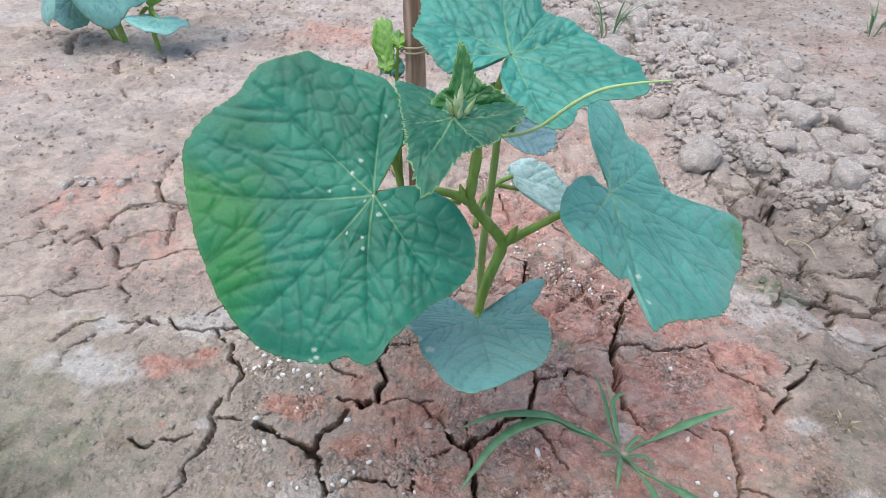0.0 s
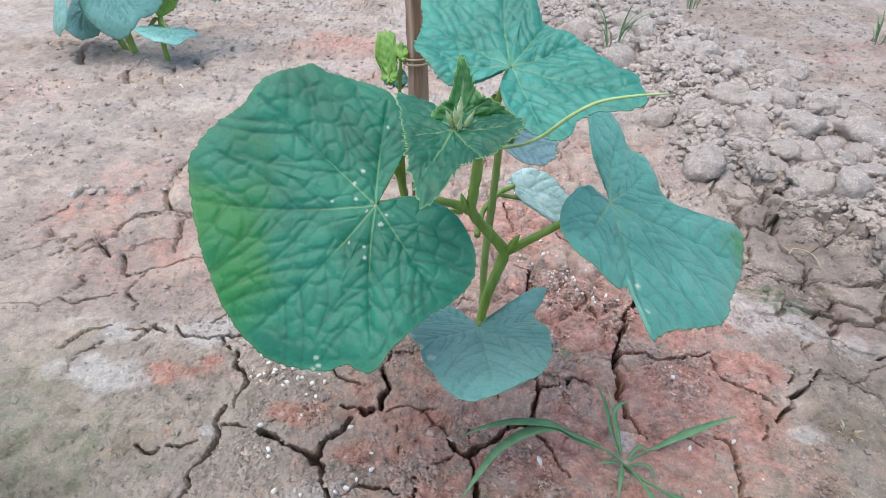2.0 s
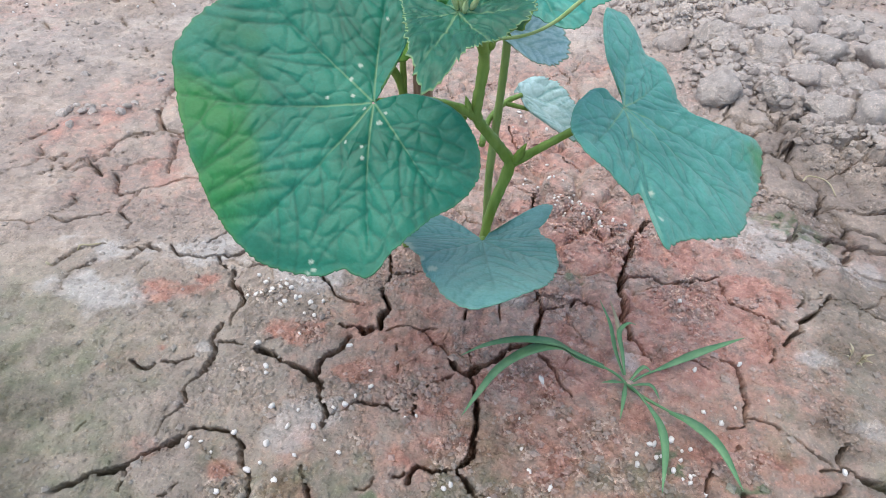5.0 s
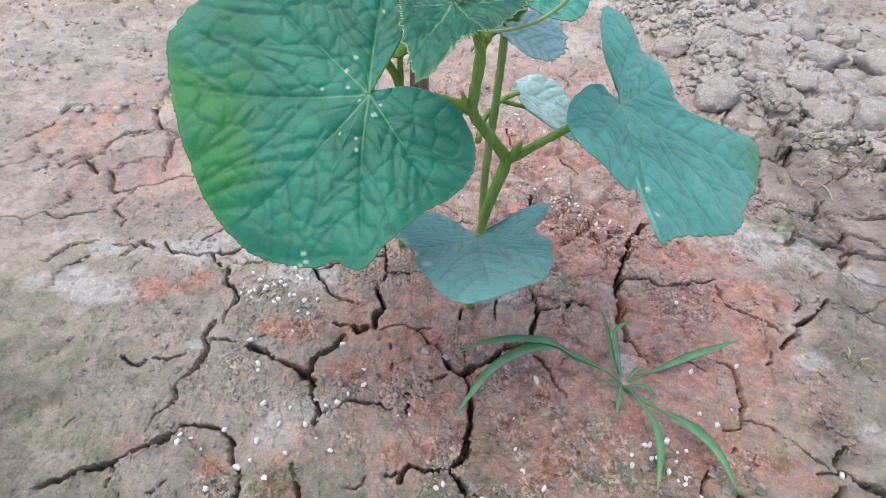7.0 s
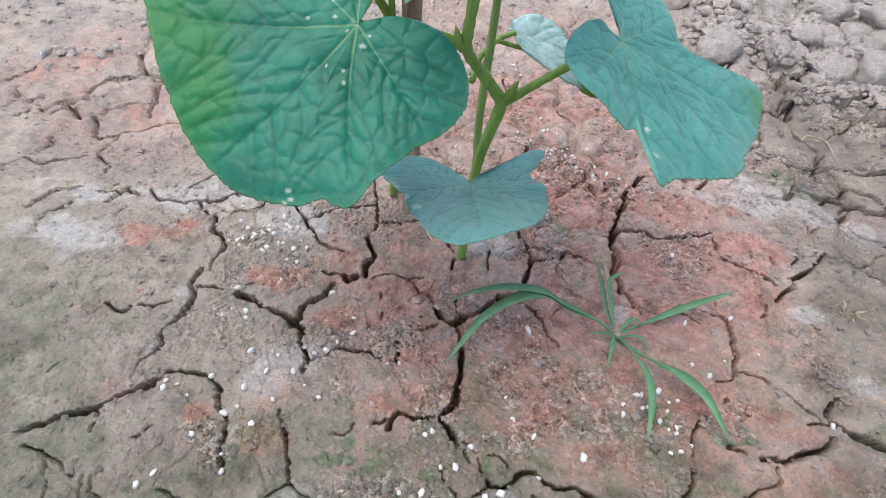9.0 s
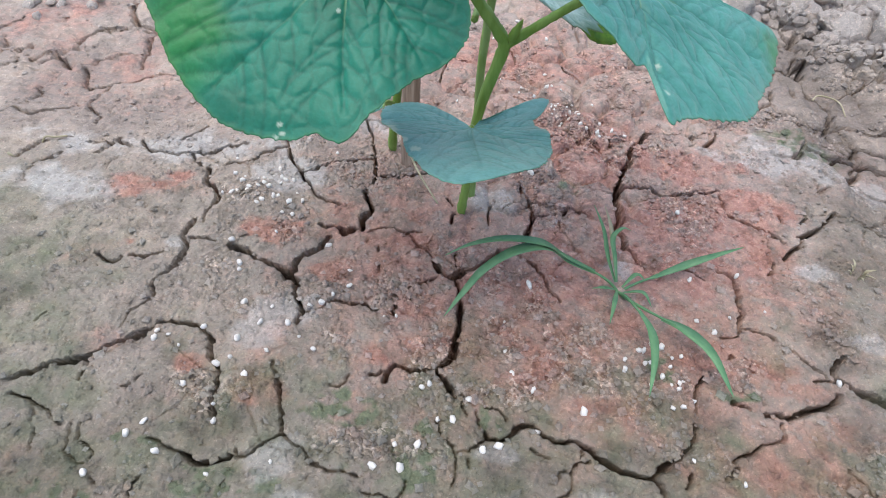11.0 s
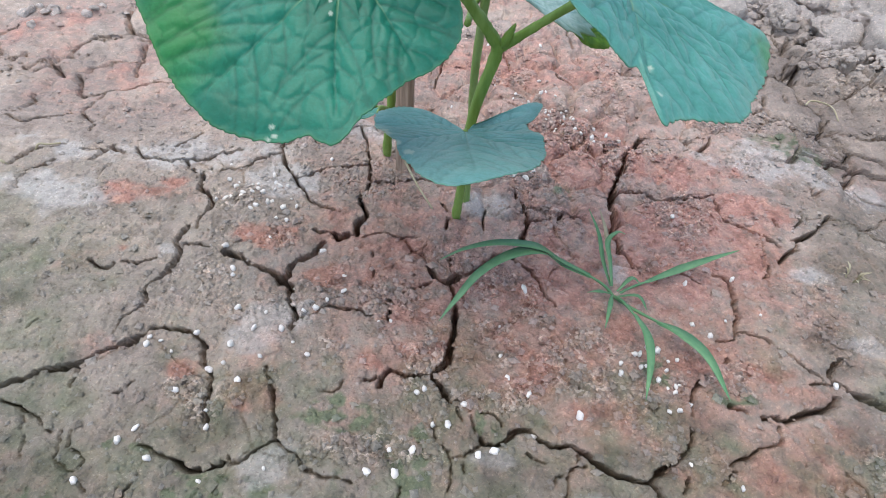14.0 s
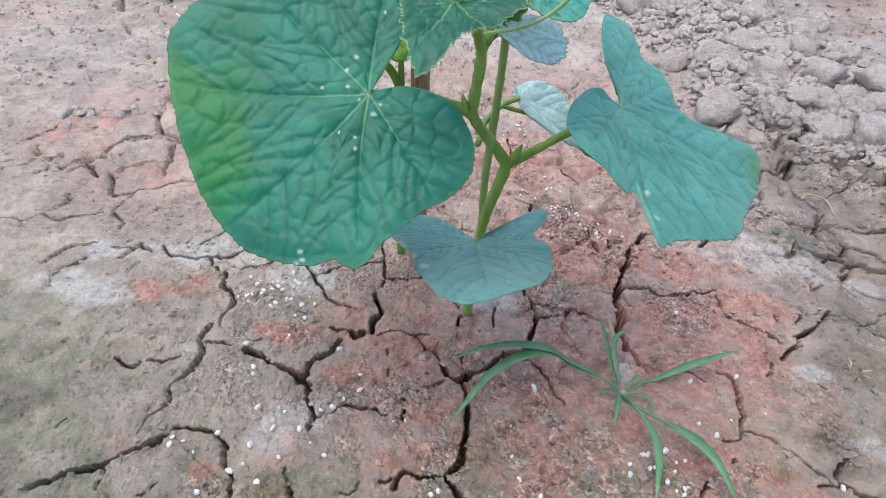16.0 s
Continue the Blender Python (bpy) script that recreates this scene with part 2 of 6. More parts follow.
# ---- mesh helpers ----
def mesh_from(name, verts, faces, mat, shade=True, values=None):
    me = bpy.data.meshes.new(name)
    me.from_pydata([tuple(v) for v in verts], [], [tuple(f) for f in faces])
    for mt in (mat if isinstance(mat, (list, tuple)) else [mat]):
        me.materials.append(mt)
    if shade:
        me.polygons.foreach_set("use_smooth", np.ones(len(me.polygons), bool))
    for key, data in (values or {}).items():
        me.attributes.new(key, "FLOAT", "POINT").data.foreach_set("value", np.asarray(data, np.float32))
    me.update()
    return me


def put(name, me, parent, label=""):
    """A mesh given in world places, as a part of a thing or of a part of it."""
    ob = new(name, me)
    if parent:
        ob.parent = parent
        m, up = Matrix(), parent
        while up:
            m = up.matrix_parent_inverse @ up.matrix_basis @ m if up.parent else up.matrix_basis @ m
            up = up.parent
        ob.matrix_parent_inverse = m.inverted()
    return tagged(ob, label)


def thing(name, base, label, category, group=""):
    ob = new(name)
    ob.empty_display_size = 0.02
    ob.matrix_basis = Matrix.Translation(base)
    return tagged(ob, label, category, group)


def spline(points, steps):
    """A smooth line through points of any dimension."""
    p = np.array(points, float)
    p = np.vstack([2 * p[0] - p[1], p, 2 * p[-1] - p[-2]])
    out = []
    for i in range(1, len(p) - 2):
        for t in np.linspace(0, 1, steps, endpoint=False):
            a, b, c, d = p[i - 1], p[i], p[i + 1], p[i + 2]
            out.append(0.5 * (2 * b + (c - a) * t + (2 * a - 5 * b + 4 * c - d) * t * t + (3 * b - a - 3 * c + d) * t ** 3))
    out.append(p[-2])
    return np.array(out)


def rings(line):
    """Two side directions along a line."""
    tang = np.gradient(line, axis=0)
    tang /= np.linalg.norm(tang, axis=1)[:, None] + 1e-12
    side = np.cross(tang[0], (0.31, 0.2, 0.93) if abs(tang[0][2]) < 0.9 else (1.0, 0.1, 0))
    out = []
    for t in tang:
        side = side - t * (side @ t)
        side = side / np.linalg.norm(side)
        out.append((side, np.cross(t, side)))
    return out


def tube(name, points, mat, parent, label="", sides=12, steps=8, ribs=0.09, seed=0):
    """A tapered, ribbed stalk through rows of x, y, z, radius."""
    rows = spline(points, steps)
    line, rad = rows[:, :3], np.maximum(rows[:, 3], 0.0002)
    rng = np.random.default_rng(seed)
    rad = rad * (1 + 0.06 * rng.standard_normal(len(rad)))
    verts, faces = [], []
    for (a, b), c, r in zip(rings(line), line, rad):
        for k in range(sides):
            f = 2 * math.pi * k / sides
            q = r * (1 + ribs * math.cos(5 * f))
            verts.append(c + q * (math.cos(f) * a + math.sin(f) * b))
    n = len(line)
    for i in range(n - 1):
        for k in range(sides):
            faces.append((i * sides + k, i * sides + (k + 1) % sides, (i + 1) * sides + (k + 1) % sides, (i + 1) * sides + k))
    faces += [tuple(range(sides))[::-1], tuple(range((n - 1) * sides, n * sides))]
    return put(name, mesh_from(name, verts, faces, mat), parent, label)


def blade(name, points, width, mat, parent, label="", steps=8, fold=0.25):
    """A long grass blade with a keel, through rows of x, y, z."""
    line = spline(points, steps)
    n = len(line)
    tang = np.gradient(line, axis=0)
    verts, faces = [], []
    for i, (c, t) in enumerate(zip(line, tang)):
        t = t / np.linalg.norm(t)
        s = np.cross(t, (0.05, 0.1, 1.0))
        s /= np.linalg.norm(s)
        up = np.cross(s, t)
        f = i / (n - 1)
        w = width * 0.5 * (0.35 + 1.4 * f if f < 0.4 else 0.91 * (1 - ((f - 0.4) / 0.6) ** 1.8) + 0.03)
        for q, h in ((-1, fold), (0, 0), (1, fold)):
            verts.append(c + s * w * q + up * w * h)
        for q, h in ((1, fold), (0, 0), (-1, fold)):
            verts.append(c + s * w * q * 0.96 + up * (w * h - 0.00035))
    for i in range(n - 1):
        for k in range(6):
            faces.append((i * 6 + k, i * 6 + (k + 1) % 6, (i + 1) * 6 + (k + 1) % 6, (i + 1) * 6 + k))
    faces += [(0, 1, 2, 3, 4, 5), tuple(range((n - 1) * 6, n * 6))[::-1]]
    return put(name, mesh_from(name, verts, faces, mat), parent, label)


def leaf_frame(normal):
    n = np.array(normal, float)
    n /= np.linalg.norm(n)
    u = np.array((1.0, 0, 0)) - n * n[0]
    u /= np.linalg.norm(u)
    return u, np.cross(n, u), n


def leaf(parent, centre, normal, outline, veins, mat, label="", bend=(0, 0, 0), quilt=0.0012, cell=0.010, seed=1, scars=(), vivid=(), size=(230, 56), teeth=0.02, wave=0.002, name="leaf"):
    """A lobed, quilted blade round the end of its stalk. outline: degrees and reach, from one side of the notch round to the other.
    veins: degrees and length. bend: curvature across, twist and curvature along."""
    around, out = size
    rng = np.random.default_rng(seed)
    deg, reach = np.array([o[0] for o in outline], float), np.array([o[1] for o in outline], float)
    th = np.linspace(deg[0], deg[-1], around)
    r = np.interp(th, deg, reach)
    r = np.convolve(np.pad(r, 2, "edge"), [0.1, 0.2, 0.4, 0.2, 0.1], "valid")
    r *= 1 + teeth * (np.abs(((th / 4.2) % 1) - 0.5) * 2 - 0.5) + 0.6 * teeth * rng.standard_normal(around)
    s = np.linspace(0.01, 1, out)
    A, S = np.meshgrid(np.radians(th), s)
    R = np.broadcast_to(r, S.shape)
    u, v = (S * R * np.cos(A)).ravel(), (S * R * np.sin(A)).ravel()
    d1, d2, fade = np.full(u.shape, 9.0), np.full(u.shape, 9.0), np.zeros(u.shape)
    far = np.hypot(u, v)
    turned = np.stack([np.abs((np.arctan2(v, u) - radians(q[0]) + math.pi) % (2 * math.pi) - math.pi) for q in veins])
    own = turned.argmin(0)
    for which, (a, length) in enumerate(veins):
        mine = own == which
        a, turn = radians(a), radians(rng.uniform(-9, 9))
        line = [(length * f * math.cos(a + turn * f), length * f * math.sin(a + turn * f)) for f in np.linspace(0, 1, 7)]
        d1 = np.minimum(d1, line_distance(u, v, line) / np.clip(1.15 - far / length, 0.25, 1))
        for f in np.arange(0.28, 0.95, 0.17):
            for side in (-1, 1):
                g = f + rng.uniform(-0.05, 0.05)
                x, y = length * g * math.cos(a + turn * g), length * g * math.sin(a + turn * g)
                w, step = a + side * radians(rng.uniform(38, 54)), length * 0.19 * (1.2 - 0.5 * f)
                twig = [(x, y)]
                for k in range(3):
                    x, y, w = x + step * math.cos(w), y + step * math.sin(w), w - side * radians(9)
                    twig.append((x, y))
                d2[mine] = np.minimum(d2[mine], line_distance(u[mine], v[mine], twig))
    wx, wy = u + 0.0025 * fbm(u, v, 0.012, 2, seed + 3), v + 0.0025 * fbm(u, v, 0.012, 2, seed + 5)
    edge, _ = cells(wx, wy, cell, seed)
    edge2, _ = cells(wx, wy, cell * 0.45, seed + 7)
    def puff(d, w):
        return 1 - np.exp(-d / w)
    def dome(d, w):
        return np.sin(0.5 * math.pi * np.minimum(d / w, 1))
    soft = smooth(1.02, 0.86, S.ravel())
    h = quilt * (1.6 * puff(d1, 0.0040) + 1.2 * puff(d2, 0.0034) + 0.80 * dome(edge, 0.5) + 0.06 * dome(edge2, 0.4)) * (0.4 + 0.6 * soft)
    h += quilt * 0.6 * fbm(u, v, 0.03, 2, seed + 11)
    h += bend[0] * u * u + bend[1] * u * v + bend[2] * v * v
    h += wave * np.sin(A.ravel() * 5 + seed) * S.ravel() ** 3 + wave * 1.2 * perlin(A.ravel() * 2.3 + seed, S.ravel() * 1.5, seed) * S.ravel() ** 2
    h -= h[:around].mean()
    ax, ay, az = leaf_frame(normal)
    places = np.array(centre) + u[:, None] * ax + v[:, None] * ay + h[:, None] * az
    faces = [(i * around + k, (i + 1) * around + k, (i + 1) * around + k + 1, i * around + k + 1) for i in range(out - 1) for k in range(around - 1)]
    scar = np.zeros(u.shape)
    for x, y, w in scars:
        q = np.hypot(u - x, v - y) + 0.35 * w * fbm(u, v, w, 2, seed + 21)
        scar = np.maximum(scar, smooth(w, w * 0.6, q))
    greener = np.zeros(u.shape)
    for x, y, w in vivid:
        greener = np.maximum(greener, 0.75 * smooth(w, 0.0, np.hypot(u - x, v - y) + 0.4 * w * fbm(u, v, 0.03, 3, seed + 31)))
    values = {
        "vein": smooth(0.0010, 0.0003, d1) * 0.5 * smooth(0.060, 0.01, far),
        # painted shade along veins, twigs and the creases between puffs
        "groove_shade": np.clip(np.maximum(smooth(0.0016, 0.0004, d1) * 0.9 * smooth(0.02, 0.06, far), np.maximum(0.75 * smooth(0.0013, 0.0003, d2), smooth(0.08, 0.01, edge) * 0.5)), 0, 1),
        "rim": smooth(0.975, 1.0, S.ravel()) * (0.85 if teeth > 0.03 else 0.22),
        "scar": 0.8 * scar,
        "vivid": greener,
    }
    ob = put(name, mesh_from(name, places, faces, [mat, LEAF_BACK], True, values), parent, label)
    thick = ob.modifiers.new("thickness", "SOLIDIFY")
    thick.thickness, thick.offset, thick.material_offset, thick.material_offset_rim = 0.0005, -1, 1, 0
    return ob


def pod(name, centre, axis, length, width, mat, parent, label="", sides=10, seed=0):
    """A small pointed bud."""
    c, a = np.array(centre, float), np.array(axis, float)
    a /= np.linalg.norm(a)
    rows = [(*(c + a * length * f), width * 0.5 * w) for f, w in ((0, 0.4), (0.2, 0.85), (0.45, 1.0), (0.7, 0.7), (0.9, 0.3), (1.0, 0.06))]
    return tube(name, rows, mat, parent, label, sides, 4, 0.14, seed=seed)


# ---- the ground ----
CRACKS = []


def crack(width, depth, points, shelf=False):
    """Width and depth in millimetres. shelf: the far lip slopes down into the crack."""
    CRACKS.append(((width * 0.0014 + 0.0001) * (1.0 if points[0][1] < 0.5 else 0.7), depth * (0.001 if width > 1.3 else 0.0005), points, shelf))


crack(1.9, 7, [(-0.2247, 0.4647), (-0.2137, 0.4508), (-0.2091, 0.4464)])
crack(2.8, 9, [(-0.2017, 0.4425), (-0.199, 0.4331), (-0.1968, 0.4238), (-0.1924, 0.4197), (-0.1887, 0.4187), (-0.1835, 0.4102), (-0.1801, 0.4017), (-0.182, 0.3933), (-0.1847, 0.385)])
crack(1.8, 7, [(-0.1847, 0.385), (-0.1832, 0.374)])
crack(3.4, 10, [(-0.1914, 0.3778), (-0.193, 0.3686), (-0.1936, 0.3604), (-0.1934, 0.3552), (-0.1886, 0.3493), (-0.1865, 0.3426), (-0.1871, 0.3362), (-0.1884, 0.3293), (-0.1901, 0.3207)])
crack(1.6, 6, [(-0.1901, 0.3207), (-0.1956, 0.3153), (-0.1973, 0.3093), (-0.1978, 0.3024), (-0.1929, 0.2963), (-0.1934, 0.2897), (-0.1975, 0.2823)])
crack(1.1, 5, [(-0.1975, 0.2823), (-0.2016, 0.2781), (-0.2029, 0.2702), (-0.2039, 0.2646)])
crack(1.6, 7, [(-0.251, 0.3298), (-0.2454, 0.3269), (-0.2363, 0.3238), (-0.2321, 0.3267), (-0.2316, 0.3305)])
crack(1.6, 7, [(-0.2261, 0.3324), (-0.2207, 0.3319), (-0.2143, 0.3321), (-0.2102, 0.3357), (-0.2034, 0.3391)])
crack(2.0, 7, [(-0.2778, 0.48), (-0.2725, 0.4735), (-0.2657, 0.4647), (-0.2589, 0.463), (-0.2538, 0.4656), (-0.2455, 0.4616), (-0.2374, 0.4602), (-0.231, 0.4638), (-0.2235, 0.464), (-0.2183, 0.4683), (-0.211, 0.465), (-0.204, 0.467), (-0.1998, 0.4729), (-0.1923, 0.4786), (-0.1782, 0.4835)])
crack(1.5, 6, [(-0.2418, 0.4856), (-0.2354, 0.4941), (-0.2272, 0.504), (-0.2231, 0.5076)])
crack(2.0, 7, [(-0.3247, 0.4699), (-0.3149, 0.4678), (-0.3053, 0.4693), (-0.2982, 0.4741), (-0.2888, 0.4728), (-0.2838, 0.4672)])
crack(2.4, 8, [(-0.2991, 0.4785), (-0.2998, 0.472), (-0.3039, 0.4606), (-0.3079, 0.453)])
crack(2.4, 8, [(-0.3734, 0.4387), (-0.37, 0.4461), (-0.3661, 0.4528), (-0.3621, 0.4596), (-0.3572, 0.4649), (-0.3486, 0.4681), (-0.3403, 0.4721)])
crack(1.9, 7, [(-0.3532, 0.4292), (-0.3507, 0.4337), (-0.3455, 0.4378), (-0.3425, 0.4417), (-0.34, 0.4464), (-0.3389, 0.4491)])
crack(0.9, 5, [(-0.3499, 0.4056), (-0.3543, 0.4152), (-0.3536, 0.4209), (-0.3502, 0.4255)])
crack(0.9, 5, [(-0.2895, 0.4328), (-0.2882, 0.4431), (-0.2865, 0.4493)])
crack(1.7, 7, [(-0.1899, 0.353), (-0.1854, 0.3562), (-0.1779, 0.3566), (-0.1701, 0.353), (-0.1648, 0.3531)])
crack(3.4, 10, [(-0.1534, 0.3507), (-0.1453, 0.3473), (-0.1359, 0.3422), (-0.1295, 0.3381), (-0.1186, 0.3346), (-0.1067, 0.33), (-0.1, 0.3237)], True)
crack(3.4, 11, [(-0.0991, 0.3233), (-0.0988, 0.3322), (-0.098, 0.3396), (-0.0936, 0.3464), (-0.0864, 0.3537), (-0.0814, 0.3608), (-0.0785, 0.3684)], True)
crack(1.8, 7, [(-0.0889, 0.3812), (-0.0839, 0.3791), (-0.0777, 0.38), (-0.0705, 0.3782)])
crack(3.6, 11, [(-0.0687, 0.3757), (-0.0657, 0.3721), (-0.0618, 0.3753), (-0.0612, 0.3795)])
crack(3.3, 10, [(-0.1, 0.3237), (-0.0959, 0.3208), (-0.0925, 0.3154), (-0.0903, 0.31), (-0.0903, 0.3033)])
crack(2.7, 9, [(-0.0903, 0.3033), (-0.088, 0.3003), (-0.0843, 0.2953), (-0.0817, 0.2893), (-0.0832, 0.2839), (-0.0837, 0.2797)])
crack(2.2, 8, [(-0.0618, 0.3753), (-0.0591, 0.3784), (-0.0535, 0.3798)])
crack(3.7, 11, [(-0.0534, 0.3791), (-0.0544, 0.388), (-0.0535, 0.3937), (-0.0509, 0.3976)])
crack(2.4, 8, [(-0.0509, 0.3976), (-0.048, 0.4031), (-0.0518, 0.4121), (-0.0561, 0.4205), (-0.0582, 0.4279), (-0.0557, 0.4361), (-0.053, 0.4445), (-0.0531, 0.4511)])
crack(1.5, 6, [(-0.0516, 0.448), (-0.0441, 0.4515), (-0.0334, 0.4539), (-0.0237, 0.457), (-0.0113, 0.4588), (0.0012, 0.4598)])
crack(1.6, 6, [(-0.0531, 0.4511), (-0.0552, 0.465), (-0.0578, 0.482), (-0.0609, 0.495), (-0.0641, 0.5085), (-0.0695, 0.5221), (-0.0726, 0.5315)])
crack(1.5, 6, [(-0.1158, 0.4469), (-0.109, 0.4503), (-0.1044, 0.4569), (-0.0986, 0.4577), (-0.0955, 0.4624), (-0.0882, 0.4644), (-0.0785, 0.4667), (-0.0688, 0.4698), (-0.059, 0.473)])
crack(2.9, 9, [(-0.1433, 0.501), (-0.141, 0.4874), (-0.1381, 0.4779), (-0.134, 0.4679), (-0.129, 0.46), (-0.1231, 0.4524), (-0.1186, 0.4464), (-0.1139, 0.439), (-0.1093, 0.434), (-0.1063, 0.4273)])
crack(1.9, 7, [(-0.1063, 0.4273), (-0.1008, 0.4181), (-0.0947, 0.4121), (-0.0869, 0.4087), (-0.0768, 0.4057)])
crack(3.1, 10, [(-0.1406, 0.4902), (-0.139, 0.4941), (-0.1356, 0.4975), (-0.1316, 0.5075), (-0.1287, 0.5187)])
crack(1.6, 6, [(-0.1219, 0.5197), (-0.1162, 0.5109), (-0.1114, 0.5012), (-0.1079, 0.4971)])
crack(1.5, 6, [(-0.1926, 0.448), (-0.1809, 0.4506), (-0.1691, 0.4532), (-0.1618, 0.4577), (-0.1613, 0.4664), (-0.1541, 0.4719), (-0.1475, 0.4764), (-0.1407, 0.4802)])
crack(1.3, 6, [(-0.0484, 0.3764), (-0.0422, 0.3806), (-0.0371, 0.3834), (-0.0312, 0.3835), (-0.0242, 0.3823), (-0.0165, 0.3793), (-0.0119, 0.3752), (-0.0067, 0.3692), (-0.0018, 0.3647), (0.0031, 0.3601), (0.008, 0.3544), (0.0098, 0.3497)])
crack(3.4, 11, [(0.0093, 0.3502), (0.0135, 0.3416), (0.0181, 0.3379), (0.0233, 0.3374)])
crack(0.9, 5, [(-0.0167, 0.3813), (-0.0106, 0.3835), (-0.0038, 0.3844)])
crack(1.4, 6, [(0.0134, 0.4311), (0.0163, 0.4246), (0.0191, 0.4189)])
crack(1.4, 6, [(0.0208, 0.4074), (0.0188, 0.4028), (0.0187, 0.3971)])
crack(1.6, 7, [(0.0108, 0.3329), (0.0059, 0.3305), (-0.0013, 0.3261), (-0.009, 0.32), (-0.0155, 0.3152), (-0.0187, 0.3115), (-0.0184, 0.306), (-0.0157, 0.3014), (-0.0172, 0.297), (-0.0146, 0.2925)])
crack(1.6, 7, [(-0.0146, 0.2925), (-0.0208, 0.2939), (-0.0268, 0.2942), (-0.0326, 0.2973), (-0.038, 0.3009), (-0.0431, 0.3019), (-0.0502, 0.3005), (-0.0566, 0.3025), (-0.0606, 0.302)])
crack(0.8, 5, [(-0.0606, 0.302), (-0.0638, 0.2978), (-0.0672, 0.2947), (-0.0729, 0.293), (-0.0782, 0.2897)])
crack(0.9, 5, [(-0.0372, 0.36), (-0.0359, 0.3538)])
crack(0.8, 5, [(-0.0342, 0.3428), (-0.0323, 0.3328)])
crack(1.7, 7, [(0.0237, 0.3374), (0.0271, 0.3314), (0.0288, 0.3246), (0.03, 0.3174), (0.0316, 0.312)])
crack(3.5, 11, [(0.0316, 0.312), (0.0318, 0.3012), (0.0316, 0.2922), (0.0309, 0.2839), (0.0295, 0.2753), (0.0292, 0.2679), (0.0273, 0.262), (0.0224, 0.2563), (0.019, 0.2513)])
crack(3.3, 10, [(0.0744, 0.3719), (0.0808, 0.3807), (0.0819, 0.3889), (0.0843, 0.3975), (0.0869, 0.407), (0.0876, 0.4158)])
crack(2.0, 7, [(0.0875, 0.4143), (0.0932, 0.4151), (0.1004, 0.4153), (0.1076, 0.417), (0.1141, 0.4216), (0.1202, 0.4269), (0.1275, 0.4279), (0.132, 0.424), (0.1354, 0.4186)])
crack(3.5, 11, [(0.0744, 0.3726), (0.0672, 0.3717), (0.0596, 0.3687), (0.054, 0.3629), (0.0488, 0.3571), (0.0433, 0.3514), (0.0369, 0.3482), (0.0318, 0.3463), (0.0265, 0.3402), (0.0233, 0.3374)], True)
crack(2.2, 8, [(0.0753, 0.3714), (0.077, 0.3645), (0.0814, 0.36), (0.087, 0.3551), (0.0921, 0.3484), (0.0941, 0.3426)])
crack(1.3, 6, [(0.0941, 0.3426), (0.0952, 0.3368), (0.097, 0.3295), (0.101, 0.3243), (0.1049, 0.3197)])
crack(2.0, 7, [(0.0779, 0.4496), (0.0788, 0.4418), (0.0841, 0.434), (0.0863, 0.4252), (0.0871, 0.4164)])
crack(1.4, 6, [(0.0515, 0.428), (0.0503, 0.4166), (0.0505, 0.4093), (0.0508, 0.3986)])
crack(1.3, 6, [(0.0237, 0.3628), (0.0246, 0.3566), (0.0263, 0.3505)])
crack(5.1, 14, [(0.2079, 0.5527), (0.1993, 0.5396), (0.1923, 0.529), (0.1857, 0.5205), (0.1826, 0.509)])
crack(6.4, 17, [(0.1826, 0.509), (0.1801, 0.4979), (0.1754, 0.4903), (0.1719, 0.4786), (0.1694, 0.4667)])
crack(6.6, 17, [(0.1682, 0.4648), (0.1647, 0.4563), (0.1619, 0.4495), (0.1632, 0.4435), (0.1643, 0.4322), (0.1627, 0.4194)])
crack(4.3, 12, [(0.161, 0.4134), (0.1591, 0.4046), (0.1611, 0.398), (0.1625, 0.3914), (0.1622, 0.3846)])
crack(2.3, 8, [(0.1622, 0.3846), (0.167, 0.38), (0.1698, 0.3738), (0.1719, 0.3665), (0.1743, 0.3587)])
crack(2.2, 8, [(0.1081, 0.5275), (0.1158, 0.5287), (0.1269, 0.5314), (0.1353, 0.5336), (0.1431, 0.5281), (0.1509, 0.5236), (0.1558, 0.5187)])
crack(1.7, 7, [(0.1287, 0.5584), (0.1397, 0.5551), (0.1502, 0.5467), (0.1603, 0.5365), (0.1698, 0.5227), (0.1766, 0.5127), (0.1798, 0.5077)])
crack(2.1, 8, [(0.1702, 0.4603), (0.1782, 0.4638), (0.1884, 0.4645), (0.2006, 0.4621), (0.2131, 0.4615), (0.2225, 0.458), (0.2354, 0.4598), (0.2489, 0.4641), (0.2575, 0.4685)])
crack(2.5, 9, [(0.2573, 0.4613), (0.2597, 0.4522), (0.2579, 0.4428), (0.2596, 0.4355), (0.2658, 0.4311), (0.2721, 0.4276), (0.2805, 0.4229), (0.2862, 0.418), (0.29, 0.4115), (0.2951, 0.408), (0.297, 0.4035)])
crack(2.3, 8, [(0.2122, 0.5514), (0.2291, 0.552), (0.2404, 0.5528), (0.2485, 0.5511), (0.2574, 0.5485)])
crack(2.9, 9, [(0.2781, 0.5636), (0.2736, 0.551), (0.2658, 0.5411), (0.2593, 0.5363)])
crack(3.0, 10, [(0.3144, 0.414), (0.3202, 0.4175), (0.3284, 0.4236), (0.3377, 0.4298)])
crack(2.1, 8, [(0.3377, 0.4298), (0.3445, 0.438), (0.3523, 0.4465), (0.358, 0.4526)])
crack(3.4, 10, [(0.2925, 0.3869), (0.2987, 0.3923), (0.305, 0.3991), (0.3124, 0.4034)])
